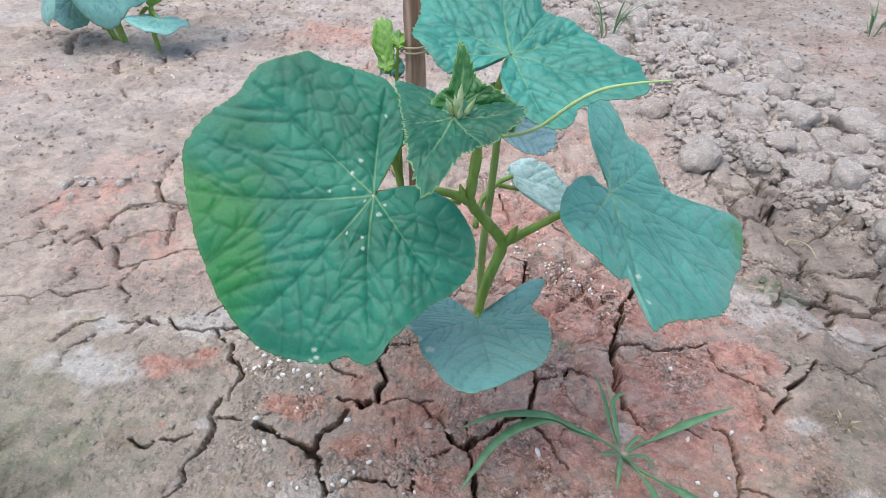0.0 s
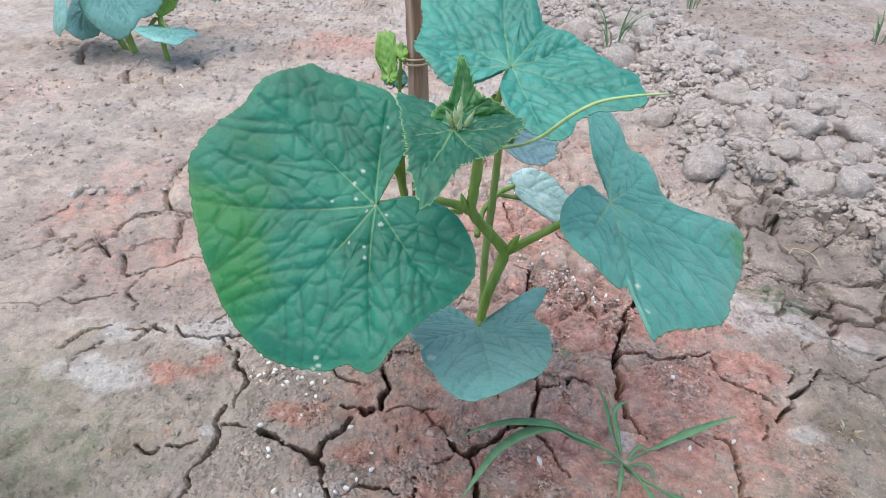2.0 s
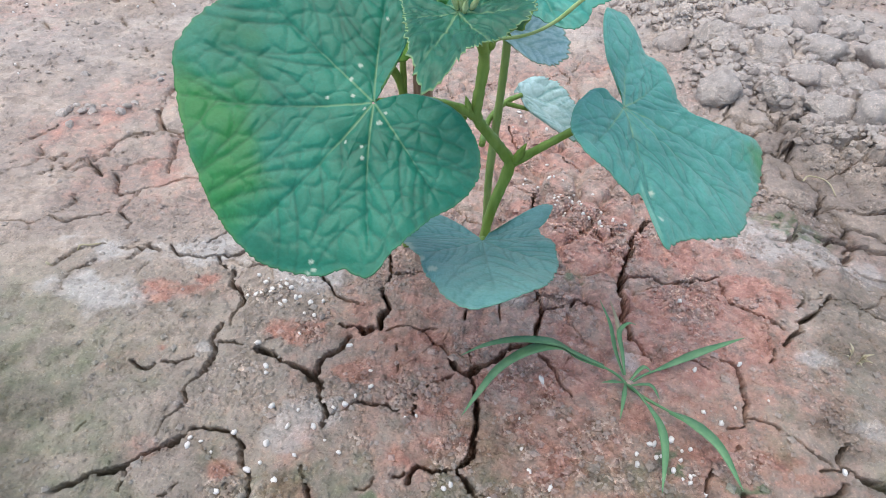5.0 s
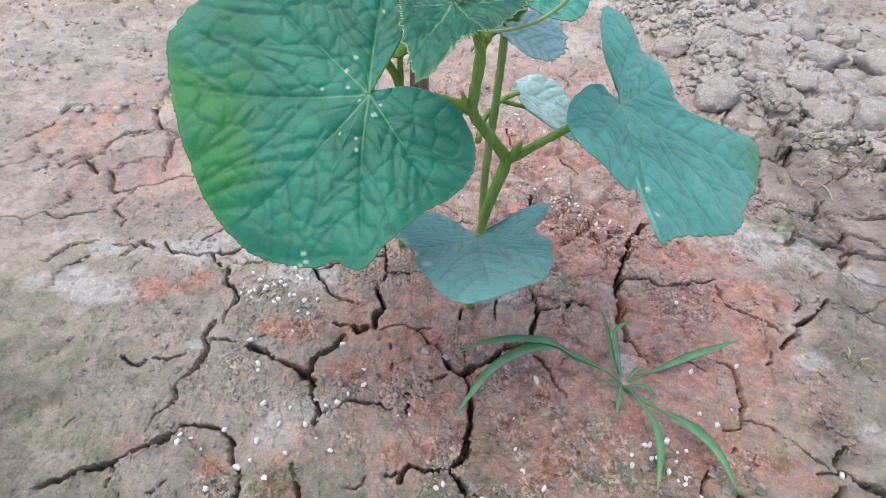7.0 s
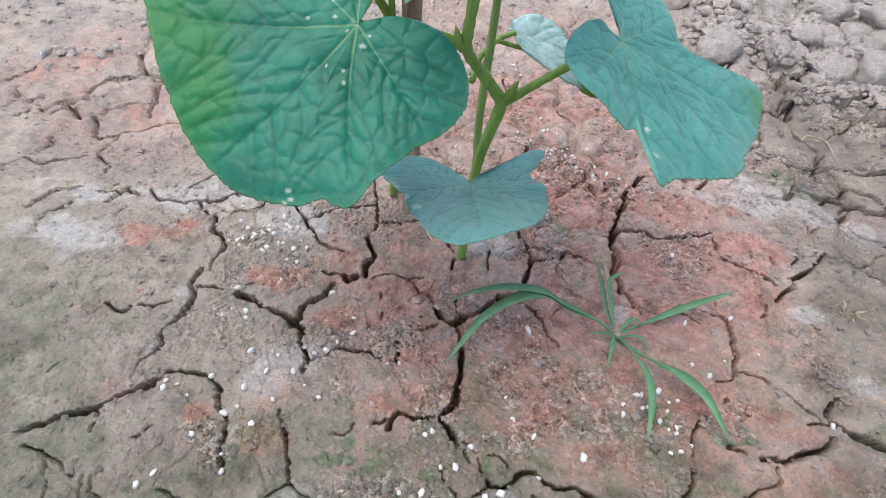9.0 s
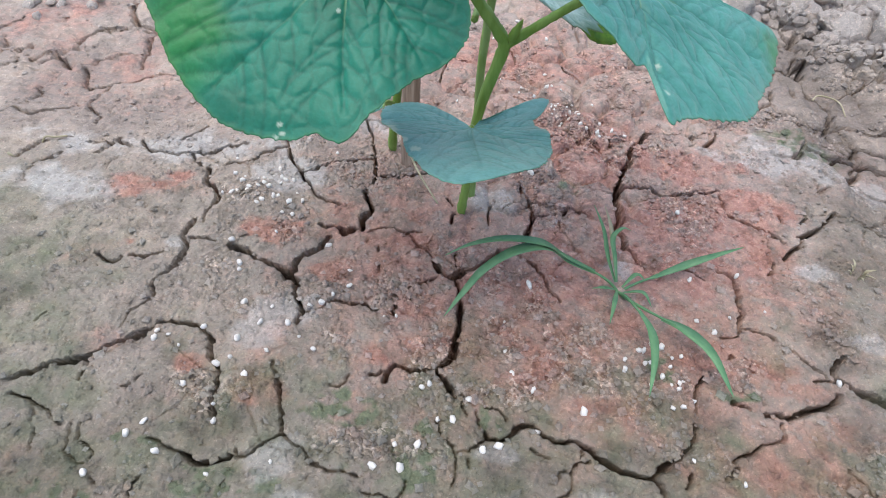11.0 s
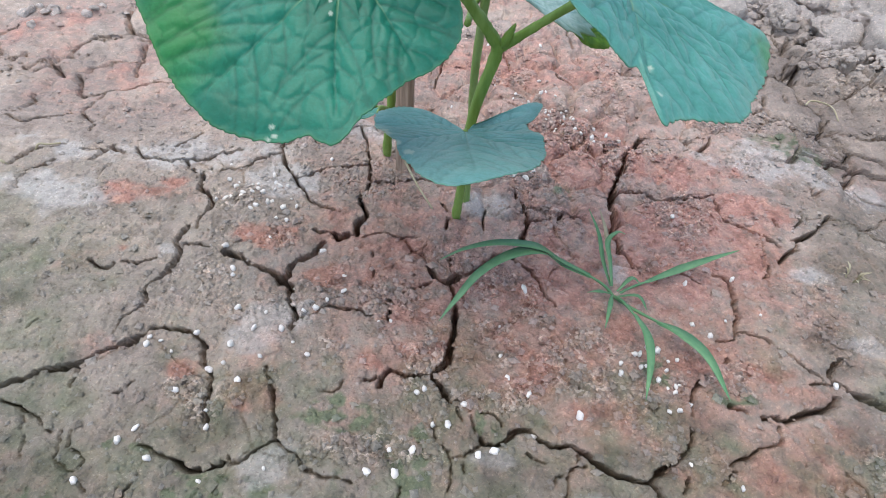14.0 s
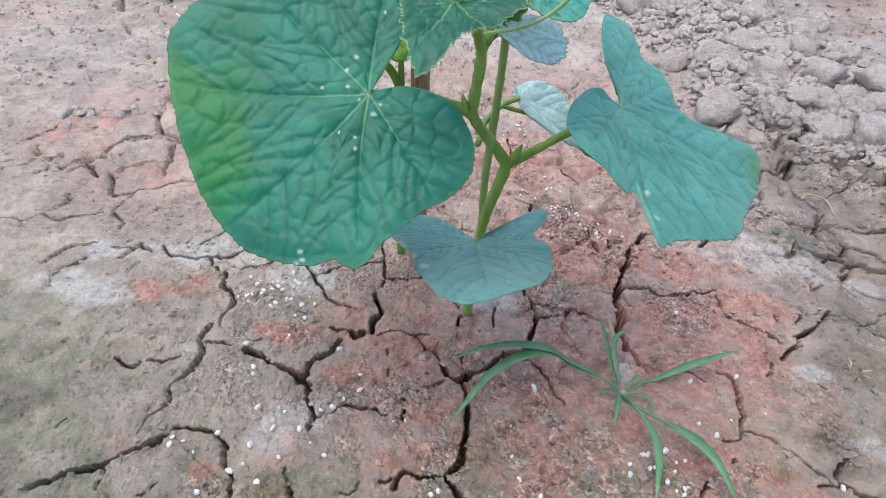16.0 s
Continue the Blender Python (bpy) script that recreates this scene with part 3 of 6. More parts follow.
crack(2.0, 7, [(0.3124, 0.4034), (0.3149, 0.4099), (0.3144, 0.414)])
crack(1.5, 6, [(0.3321, 0.4552), (0.3294, 0.4457), (0.3246, 0.4368), (0.3191, 0.4317)])
crack(1.0, 5, [(0.3032, 0.4399), (0.3028, 0.4339), (0.3048, 0.4291)])
crack(1.4, 6, [(0.2824, 0.3805), (0.2791, 0.3737), (0.2739, 0.365)])
crack(1.8, 7, [(0.208, 0.3648), (0.2154, 0.362), (0.2208, 0.3566)])
crack(1.8, 7, [(0.234, 0.3662), (0.2401, 0.3638), (0.2431, 0.3581), (0.2436, 0.3463)])
crack(3.0, 10, [(0.2436, 0.3463), (0.2443, 0.3405), (0.2415, 0.3345), (0.2406, 0.3276), (0.2413, 0.3222), (0.2374, 0.3147), (0.236, 0.3077)])
crack(1.6, 6, [(0.3715, 0.4491), (0.3778, 0.4462), (0.3824, 0.4394), (0.3876, 0.4343), (0.3912, 0.4312)])
crack(3.1, 10, [(0.4194, 0.5991), (0.4233, 0.5893), (0.4253, 0.5763), (0.4323, 0.5724), (0.4423, 0.5689), (0.4501, 0.5633), (0.4589, 0.5549)])
crack(3.0, 10, [(0.4285, 0.5698), (0.4196, 0.5586), (0.4116, 0.5507)])
crack(2.4, 8, [(0.401, 0.5491), (0.3933, 0.5432), (0.3876, 0.5349)])
crack(1.2, 6, [(0.3853, 0.5682), (0.3955, 0.5647), (0.3999, 0.5615)])
crack(3.1, 10, [(0.3939, 0.5847), (0.407, 0.5972), (0.4121, 0.6065)])
crack(2.4, 8, [(-0.2559, 0.2178), (-0.251, 0.2218), (-0.246, 0.2246), (-0.2418, 0.2281), (-0.2365, 0.2319), (-0.2285, 0.2341), (-0.2217, 0.2354), (-0.2171, 0.2372)], True)
crack(2.5, 9, [(-0.2171, 0.2372), (-0.2138, 0.2418), (-0.209, 0.2475), (-0.2033, 0.2514), (-0.1977, 0.2559), (-0.1922, 0.261), (-0.1867, 0.2661)], True)
crack(1.5, 6, [(-0.1867, 0.2661), (-0.1811, 0.2713), (-0.1723, 0.2739), (-0.1642, 0.2733), (-0.1571, 0.2721), (-0.1516, 0.2707), (-0.1465, 0.2673), (-0.1427, 0.2643)])
crack(1.1, 5, [(-0.263, 0.2636), (-0.2614, 0.2679), (-0.2588, 0.2718)])
crack(2.2, 8, [(-0.1423, 0.2643), (-0.1385, 0.2608), (-0.1371, 0.2547), (-0.1345, 0.2494), (-0.1319, 0.245)])
crack(2.1, 8, [(-0.1279, 0.2409), (-0.1268, 0.2343), (-0.1257, 0.2278), (-0.1243, 0.2215), (-0.1238, 0.2161), (-0.1229, 0.2104), (-0.1198, 0.2035)])
crack(1.4, 6, [(-0.2145, 0.2357), (-0.2118, 0.2302), (-0.2121, 0.2248), (-0.2127, 0.2195)])
crack(1.0, 5, [(-0.182, 0.2165), (-0.1776, 0.2187), (-0.1765, 0.2244), (-0.1744, 0.2281)])
crack(1.7, 7, [(-0.2491, 0.2059), (-0.2411, 0.2043), (-0.2353, 0.2033), (-0.2313, 0.2005)])
crack(1.0, 5, [(-0.2313, 0.2005), (-0.2262, 0.1994), (-0.221, 0.198), (-0.2184, 0.1931), (-0.2157, 0.1907), (-0.2105, 0.1893)])
crack(1.0, 5, [(-0.2305, 0.1989), (-0.2274, 0.1921), (-0.2261, 0.1884)])
crack(0.9, 5, [(-0.223, 0.1841), (-0.2205, 0.1795), (-0.2201, 0.1759), (-0.2179, 0.1713)])
crack(1.0, 5, [(-0.2035, 0.1908), (-0.2017, 0.1852), (-0.2009, 0.1804), (-0.199, 0.1755), (-0.1998, 0.1732)])
crack(0.6, 4, [(-0.1991, 0.1718), (-0.1932, 0.1685), (-0.188, 0.1648), (-0.1826, 0.1636)])
crack(1.0, 5, [(-0.197, 0.1907), (-0.1951, 0.1848), (-0.1946, 0.1811)])
crack(0.6, 4, [(-0.1903, 0.1778), (-0.1843, 0.1751), (-0.1796, 0.1709), (-0.1813, 0.169)])
crack(0.9, 5, [(-0.1799, 0.1487), (-0.1788, 0.1446), (-0.1799, 0.1406)])
crack(0.9, 5, [(-0.1757, 0.1574), (-0.1726, 0.1543)])
crack(0.9, 5, [(-0.1472, 0.1602), (-0.1501, 0.1559), (-0.1491, 0.15), (-0.1486, 0.1452), (-0.1499, 0.1413), (-0.1537, 0.1362)])
crack(1.3, 6, [(-0.1522, 0.1836), (-0.1468, 0.1826), (-0.1408, 0.1803), (-0.1353, 0.179), (-0.1296, 0.1771)])
crack(2.2, 8, [(-0.1296, 0.1771), (-0.1234, 0.1737), (-0.1181, 0.1728), (-0.1115, 0.1728), (-0.1059, 0.1755), (-0.1018, 0.1781)], True)
crack(1.3, 6, [(-0.0987, 0.182), (-0.097, 0.1785), (-0.0921, 0.1787), (-0.0881, 0.182), (-0.0842, 0.1861), (-0.0802, 0.1895), (-0.0767, 0.1917), (-0.0748, 0.1946)])
crack(1.1, 5, [(-0.0912, 0.245), (-0.0905, 0.2396), (-0.0875, 0.2355), (-0.085, 0.2301)])
crack(2.1, 8, [(-0.085, 0.2301), (-0.0819, 0.224), (-0.0799, 0.2179), (-0.0777, 0.212), (-0.0771, 0.206), (-0.0753, 0.2003), (-0.0737, 0.1958)])
crack(1.0, 5, [(-0.0737, 0.1958), (-0.0688, 0.1914), (-0.0646, 0.1881), (-0.0601, 0.1874), (-0.0582, 0.185), (-0.0547, 0.1817), (-0.052, 0.1773), (-0.0466, 0.1754), (-0.0414, 0.1741), (-0.0347, 0.1731), (-0.0265, 0.1732), (-0.0215, 0.1726)])
crack(0.7, 5, [(-0.0501, 0.2317), (-0.0441, 0.2324), (-0.0402, 0.235), (-0.0407, 0.2416)])
crack(1.8, 7, [(-0.0258, 0.2432), (-0.022, 0.2427), (-0.0195, 0.2457)])
crack(2.9, 9, [(-0.0156, 0.239), (-0.0155, 0.2434), (-0.0135, 0.2482)])
crack(2.2, 8, [(-0.0137, 0.2491), (-0.0103, 0.2522), (-0.0053, 0.2509), (-0.0021, 0.2494)])
crack(1.9, 7, [(-0.0021, 0.2494), (0.0015, 0.2476), (0.0062, 0.249), (0.0134, 0.2512), (0.019, 0.2518)])
crack(2.6, 9, [(0.019, 0.2513), (0.0224, 0.2463), (0.0254, 0.2421), (0.0286, 0.2381)])
crack(1.5, 6, [(0.0286, 0.2381), (0.0332, 0.2343), (0.0369, 0.2334), (0.0406, 0.2321)])
crack(1.0, 5, [(0.0211, 0.2143), (0.0227, 0.2085), (0.0247, 0.2048), (0.0295, 0.2015), (0.0331, 0.198), (0.0349, 0.1926), (0.0353, 0.1853), (0.0352, 0.1782), (0.0345, 0.1729)])
crack(1.0, 5, [(0.0062, 0.1726), (0.0058, 0.1684), (0.004, 0.1642), (0.0023, 0.1607), (0.0064, 0.1585)])
crack(0.9, 5, [(-0.0182, 0.1627), (-0.0132, 0.1615), (-0.0085, 0.162), (-0.0034, 0.1602), (0.0014, 0.1603)])
crack(0.9, 5, [(0.0234, 0.153), (0.0248, 0.1475)])
crack(0.7, 5, [(0.0363, 0.2325), (0.0375, 0.2242), (0.0402, 0.2196)])
crack(0.7, 5, [(0.0457, 0.223), (0.0474, 0.2171), (0.0483, 0.2112)])
crack(1.4, 6, [(0.0529, 0.2089), (0.0541, 0.2059), (0.061, 0.2051), (0.0662, 0.2071), (0.0703, 0.2115), (0.0731, 0.2157), (0.0777, 0.2174)], True)
crack(1.7, 7, [(0.0777, 0.2174), (0.0837, 0.2168), (0.0871, 0.2132), (0.0905, 0.2097), (0.0956, 0.2079), (0.1025, 0.207), (0.1078, 0.2083), (0.1128, 0.2061)], True)
crack(2.4, 8, [(0.1128, 0.2061), (0.1178, 0.2036), (0.1219, 0.2003), (0.1264, 0.197), (0.1321, 0.1935), (0.1386, 0.192), (0.1451, 0.1905)], True)
crack(2.0, 7, [(0.1451, 0.1905), (0.1499, 0.1885), (0.1557, 0.1894)], True)
crack(2.8, 9, [(0.1557, 0.1894), (0.1608, 0.1942), (0.1665, 0.1977)], True)
crack(1.0, 5, [(0.0374, 0.1947), (0.0425, 0.1952), (0.0475, 0.1984), (0.0501, 0.2017), (0.0531, 0.2046)])
crack(1.0, 5, [(0.0816, 0.2003), (0.085, 0.1977), (0.09, 0.1963), (0.0927, 0.1947)])
crack(1.0, 5, [(0.1135, 0.2058), (0.1124, 0.2004), (0.1111, 0.1966)])
crack(1.0, 5, [(0.1177, 0.195), (0.1102, 0.1935), (0.1059, 0.1895), (0.1049, 0.1851), (0.1059, 0.1799), (0.1049, 0.1753), (0.1021, 0.1717), (0.0955, 0.1694), (0.0905, 0.1659), (0.0881, 0.1598)])
crack(0.7, 4, [(0.1014, 0.1872), (0.0973, 0.1854), (0.0967, 0.1808)])
crack(1.0, 5, [(0.0428, 0.1897), (0.0431, 0.1843)])
crack(0.7, 5, [(0.0534, 0.228), (0.0589, 0.2265), (0.0636, 0.2228), (0.0661, 0.219)])
crack(2.7, 9, [(0.1549, 0.189), (0.1576, 0.185), (0.1601, 0.18), (0.162, 0.1761)])
crack(1.6, 7, [(0.162, 0.1761), (0.167, 0.1732), (0.173, 0.1705), (0.1786, 0.1667), (0.1808, 0.1621)])
crack(3.3, 10, [(0.1599, 0.1749), (0.1562, 0.1702), (0.1539, 0.166), (0.1502, 0.1592)])
crack(1.8, 7, [(0.1665, 0.1977), (0.1702, 0.1995), (0.1764, 0.205), (0.1807, 0.2092), (0.1852, 0.2147), (0.1871, 0.2204), (0.1878, 0.2257)])
crack(1.5, 6, [(0.1896, 0.2361), (0.1894, 0.2403), (0.19, 0.2468), (0.194, 0.2538), (0.1974, 0.2596), (0.2046, 0.2663)])
crack(1.4, 6, [(0.1783, 0.1923), (0.1774, 0.188), (0.1746, 0.1838)])
crack(1.7, 7, [(0.2078, 0.1978), (0.2028, 0.1937), (0.1998, 0.1909)])
crack(1.4, 6, [(0.2064, 0.2013), (0.2078, 0.2044), (0.2149, 0.2081), (0.2228, 0.2116), (0.2251, 0.2137)])
crack(1.1, 5, [(0.2251, 0.2137), (0.2328, 0.2164), (0.2407, 0.2192)])
crack(1.5, 6, [(0.2407, 0.2192), (0.2432, 0.2254), (0.2448, 0.2328)])
crack(1.9, 7, [(0.2165, 0.2453), (0.2202, 0.2423), (0.2247, 0.2415)])
crack(1.9, 7, [(0.2354, 0.238), (0.2409, 0.2382), (0.2466, 0.2388), (0.2517, 0.2376)])
crack(2.7, 9, [(0.2517, 0.2376), (0.2583, 0.2413), (0.2665, 0.2442), (0.2746, 0.2464), (0.2818, 0.248)], True)
crack(3.1, 10, [(0.2818, 0.248), (0.2872, 0.2529), (0.2908, 0.2576)])
crack(1.2, 6, [(0.2373, 0.3094), (0.2433, 0.3091), (0.2505, 0.3057), (0.2553, 0.3011), (0.2617, 0.2958), (0.2682, 0.2911), (0.2745, 0.2859), (0.2805, 0.2803), (0.2862, 0.2744), (0.2865, 0.2698)])
crack(3.3, 10, [(0.3047, 0.2903), (0.2988, 0.2847), (0.2945, 0.2795), (0.2944, 0.2739), (0.2964, 0.2708)])
crack(3.2, 10, [(0.2964, 0.2708), (0.301, 0.2677), (0.3057, 0.265), (0.3121, 0.2621), (0.3167, 0.2595), (0.3222, 0.2566), (0.3322, 0.252)], True)
crack(1.3, 6, [(0.2204, 0.2982), (0.2265, 0.2989), (0.2323, 0.3011), (0.236, 0.3077)])
crack(1.2, 6, [(0.221, 0.2809), (0.2252, 0.2852)])
crack(1.2, 6, [(0.2761, 0.2673), (0.284, 0.2681), (0.2904, 0.2702), (0.2959, 0.2694)])
crack(0.7, 5, [(0.2771, 0.2039), (0.2802, 0.1988), (0.2846, 0.1928), (0.288, 0.1889), (0.2935, 0.1877)])
crack(1.9, 7, [(-0.0022, 0.6902), (-0.0035, 0.6631), (-0.007, 0.6433), (-0.008, 0.6247)])
crack(2.0, 7, [(0.0724, 0.7038), (0.0756, 0.6773)])
crack(1.9, 7, [(0.1262, 0.6667), (0.1349, 0.6556), (0.1467, 0.6452)])
crack(9.3, 23, [(-0.7772, 1.236), (-0.8014, 1.286), (-0.8169, 1.33), (-0.8168, 1.353), (-0.8206, 1.385)])
crack(4.7, 13, [(-0.9095, 1.364), (-0.8981, 1.338)])
crack(5.1, 14, [(-0.6561, 1.184), (-0.6307, 1.131)])
crack(5.1, 14, [(-0.5838, 1.171), (-0.5578, 1.114)])
crack(4.1, 12, [(-0.6969, 1.162), (-0.6716, 1.128)])
crack(3.2, 10, [(-0.5911, 1.235), (-0.5671, 1.198)])
crack(3.3, 10, [(-0.5504, 1.238), (-0.5467, 1.259), (-0.517, 1.218), (-0.5005, 1.188)])
crack(2.9, 9, [(-0.5928, 1.065), (-0.5669, 1.023)])
crack(2.4, 8, [(-0.4051, 0.7759), (-0.4042, 0.7876), (-0.4005, 0.8048), (-0.3937, 0.8193)])
crack(2.9, 9, [(-0.3933, 0.7373), (-0.3859, 0.7154), (-0.3772, 0.7016), (-0.361, 0.6942), (-0.339, 0.6943)])
crack(2.1, 8, [(-0.4205, 0.6489), (-0.4161, 0.6622), (-0.4104, 0.6732), (-0.4004, 0.6834), (-0.3855, 0.6912), (-0.3748, 0.6975)])
crack(2.0, 7, [(-0.431, 0.6137), (-0.4235, 0.6263), (-0.4147, 0.6367)])
crack(1.7, 7, [(-0.5034, 0.95), (-0.4821, 0.9149), (-0.4667, 0.8995)])
crack(1.8, 7, [(-0.523, 0.9419), (-0.5103, 0.9341)])
crack(1.8, 7, [(-0.4402, 0.918), (-0.4139, 0.9199), (-0.4103, 0.9351)])
crack(1.9, 7, [(-0.7149, 1.029), (-0.6767, 0.9897)])
crack(2.0, 8, [(-0.341, 0.69), (-0.3445, 0.6762), (-0.3461, 0.6654), (-0.3398, 0.644), (-0.3354, 0.6258), (-0.3311, 0.6082)])
crack(2.1, 8, [(-0.5219, 0.6593), (-0.5111, 0.672), (-0.5008, 0.6864)])
crack(2.0, 7, [(-0.4666, 0.5827), (-0.4586, 0.5922), (-0.464, 0.6058), (-0.4664, 0.6139), (-0.4602, 0.6239)])
crack(2.0, 7, [(-0.453, 0.6041), (-0.4431, 0.5955), (-0.4366, 0.5959), (-0.4329, 0.6042), (-0.4221, 0.6096), (-0.4174, 0.611)])
crack(3.9, 12, [(-0.4163, 0.6088), (-0.4075, 0.5977), (-0.3987, 0.5892)])
crack(2.0, 7, [(-0.4003, 0.5925), (-0.3954, 0.5962), (-0.3878, 0.6012), (-0.3828, 0.605), (-0.3834, 0.6167)])
crack(1.3, 6, [(-0.3834, 0.6167), (-0.3659, 0.6202), (-0.3517, 0.6272), (-0.3393, 0.6304)])
crack(3.8, 11, [(-0.3855, 0.5934), (-0.3791, 0.5826), (-0.3745, 0.5698), (-0.3725, 0.5614)])
crack(1.9, 7, [(-0.3689, 0.5606), (-0.3627, 0.5568), (-0.356, 0.5603), (-0.3494, 0.5671), (-0.3412, 0.5751), (-0.3318, 0.5789), (-0.3198, 0.5896), (-0.3053, 0.595), (-0.2896, 0.5971)])
crack(1.8, 7, [(-0.3474, 0.5683), (-0.3462, 0.5526), (-0.3479, 0.5423), (-0.3513, 0.5293)])
crack(2.4, 8, [(-0.3516, 0.5273), (-0.344, 0.5201), (-0.3348, 0.5131)])
crack(1.7, 7, [(-0.3314, 0.5096), (-0.3312, 0.4986)])
crack(1.8, 7, [(-0.4008, 0.5009), (-0.3935, 0.504), (-0.3876, 0.51), (-0.3781, 0.5152), (-0.3677, 0.5187), (-0.3589, 0.5259)])
crack(4.4, 13, [(0.0876, 0.5841), (0.0879, 0.5686), (0.0857, 0.5534)])
crack(1.3, 6, [(0.0734, 0.594), (0.0796, 0.589), (0.0856, 0.5819)])
crack(6.2, 17, [(0.4406, 0.7857), (0.438, 0.7628), (0.4428, 0.7558)])
crack(3.0, 10, [(0.3611, 0.7577), (0.3617, 0.7361)])
crack(4.4, 13, [(0.4935, 0.7279), (0.4937, 0.717), (0.5035, 0.7137), (0.4907, 0.6906), (0.4782, 0.671)])
crack(3.4, 11, [(0.3835, 0.6651), (0.3837, 0.647)])
crack(5.3, 15, [(0.4204, 0.6263), (0.4113, 0.6092), (0.4022, 0.5948)])
crack(3.4, 10, [(0.3604, 0.6575), (0.3556, 0.6394)])
crack(5.5, 15, [(0.5222, 0.6677), (0.5216, 0.6533), (0.5256, 0.6442)])
crack(2.6, 9, [(0.4239, 0.594), (0.4247, 0.5817)])
crack(2, 6, [(0.064, 0.737), (0.074, 0.681)])
crack(2, 5, [(0.146, 0.778), (0.151, 0.732)])
crack(3, 8, [(-0.386, 0.821), (-0.401, 0.791), (-0.387, 0.721), (-0.371, 0.698), (-0.338, 0.694)])
crack(2, 6, [(-0.373, 0.688), (-0.398, 0.679), (-0.416, 0.661), (-0.418, 0.634), (-0.429, 0.605)])
crack(2, 5, [(-0.332, 0.607), (-0.333, 0.632), (-0.345, 0.672), (-0.334, 0.687)])

BANK = [(0.20, 2.3), (0.32, 1.70), (0.43, 1.25), (0.49, 0.95), (0.60, 0.74), (0.80, 0.5), (1.1, 0.2)]
crack(7, 10, [(0.40, 0.80), (0.43, 0.74), (0.47, 0.71), (0.50, 0.65)])
crack(5, 9, [(0.43, 0.74), (0.40, 0.69), (0.42, 0.64)])
crack(6, 9, [(0.47, 0.71), (0.53, 0.70), (0.60, 0.66)])
crack(5, 8, [(0.36, 0.76), (0.37, 0.70), (0.40, 0.69)])
REDS = [(-0.239, 0.414, 0.045, 0.022), (-0.226, 0.429, 0.023, 0.012), (-0.230, 0.344, 0.009, 0.007), (-0.148, 0.241, 0.012, 0.009), (-0.127, 0.371, 0.033, 0.018), (-0.060, 0.332, 0.035, 0.014),
    (-0.093, 0.223, 0.019, 0.013), (-0.004, 0.259, 0.023, 0.012), (0.006, 0.306, 0.018, 0.015), (-0.011, 0.332, 0.019, 0.006), (0.143, 0.494, 0.040, 0.040), (0.116, 0.367, 0.031, 0.035),
    (0.075, 0.286, 0.022, 0.016), (0.096, 0.259, 0.017, 0.013), (0.151, 0.302, 0.016, 0.012), (0.071, 0.245, 0.017, 0.013), (0.230, 0.498, 0.065, 0.027), (0.215, 0.421, 0.047, 0.031),
    (0.281, 0.452, 0.041, 0.024), (0.242, 0.191, 0.066, 0.027), (0.267, 0.257, 0.023, 0.010), (0.253, 0.274, 0.024, 0.010), (0.106, 0.161, 0.011, 0.007), (0.063, 0.354, 0.022, 0.009)]
FAINT_REDS = [(-0.33, 0.64, 0.06, 0.06), (-0.78, 1.08, 0.12, 0.12), (-0.2, 1.35, 0.25, 0.25), (0.95, 1.35, 0.28, 0.28), (-0.45, 0.75, 0.10, 0.10), (0.05, 0.95, 0.20, 0.20), (0.072, 0.337, 0.051, 0.035),
    (0.204, 0.359, 0.054, 0.038), (0.128, 0.543, 0.090, 0.050), (0.032, 0.278, 0.031, 0.030), (0.278, 0.388, 0.038, 0.041), (-0.083, 0.381, 0.044, 0.027), (-0.017, 0.363, 0.035, 0.025),
    (0.208, 0.278, 0.032, 0.025), (-0.210, 0.250, 0.029, 0.014), (-0.261, 0.331, 0.024, 0.023), (0.059, 0.695, 0.143, 0.084), (0.125, 0.229, 0.044, 0.017), (-0.106, 0.243, 0.022, 0.035),
    (0.278, 0.225, 0.029, 0.016)]
MOSSY = [(-0.034, 0.213, 0.029, 0.014), (0.014, 0.206, 0.011, 0.012), (-0.095, 0.164, 0.041, 0.013), (-0.161, 0.182, 0.022, 0.007), (0.171, 0.265, 0.012, 0.021), (0.002, 0.178, 0.036, 0.016),
    (-0.186, 0.140, 0.035, 0.018), (0.224, 0.248, 0.019, 0.005), (0.054, 0.222, 0.014, 0.012), (0.351, 0.548, 0.035, 0.025), (0.117, 0.461, 0.010, 0.015)]
PALES = [(-0.247, 0.471, 0.112, 0.024), (-0.127, 0.446, 0.034, 0.027), (-0.070, 0.178, 0.014, 0.014), (-0.057, 0.152, 0.018, 0.013), (-0.010, 0.150, 0.034, 0.008), (-0.109, 0.267, 0.021, 0.013),
    (0.116, 0.169, 0.018, 0.013), (0.316, 0.524, 0.062, 0.034), (0.421, 0.504, 0.039, 0.027), (0.309, 0.372, 0.015, 0.010), (0.326, 0.302, 0.019, 0.007), (-0.197, 0.349, 0.009, 0.007),
    (-0.096, 0.289, 0.027, 0.014), (0.058, 0.195, 0.015, 0.007), (0.155, 0.359, 0.013, 0.016), (-0.069, 0.522, 0.032, 0.023), (0.057, 0.429, 0.024, 0.019), (-0.313, 0.407, 0.045, 0.022)]
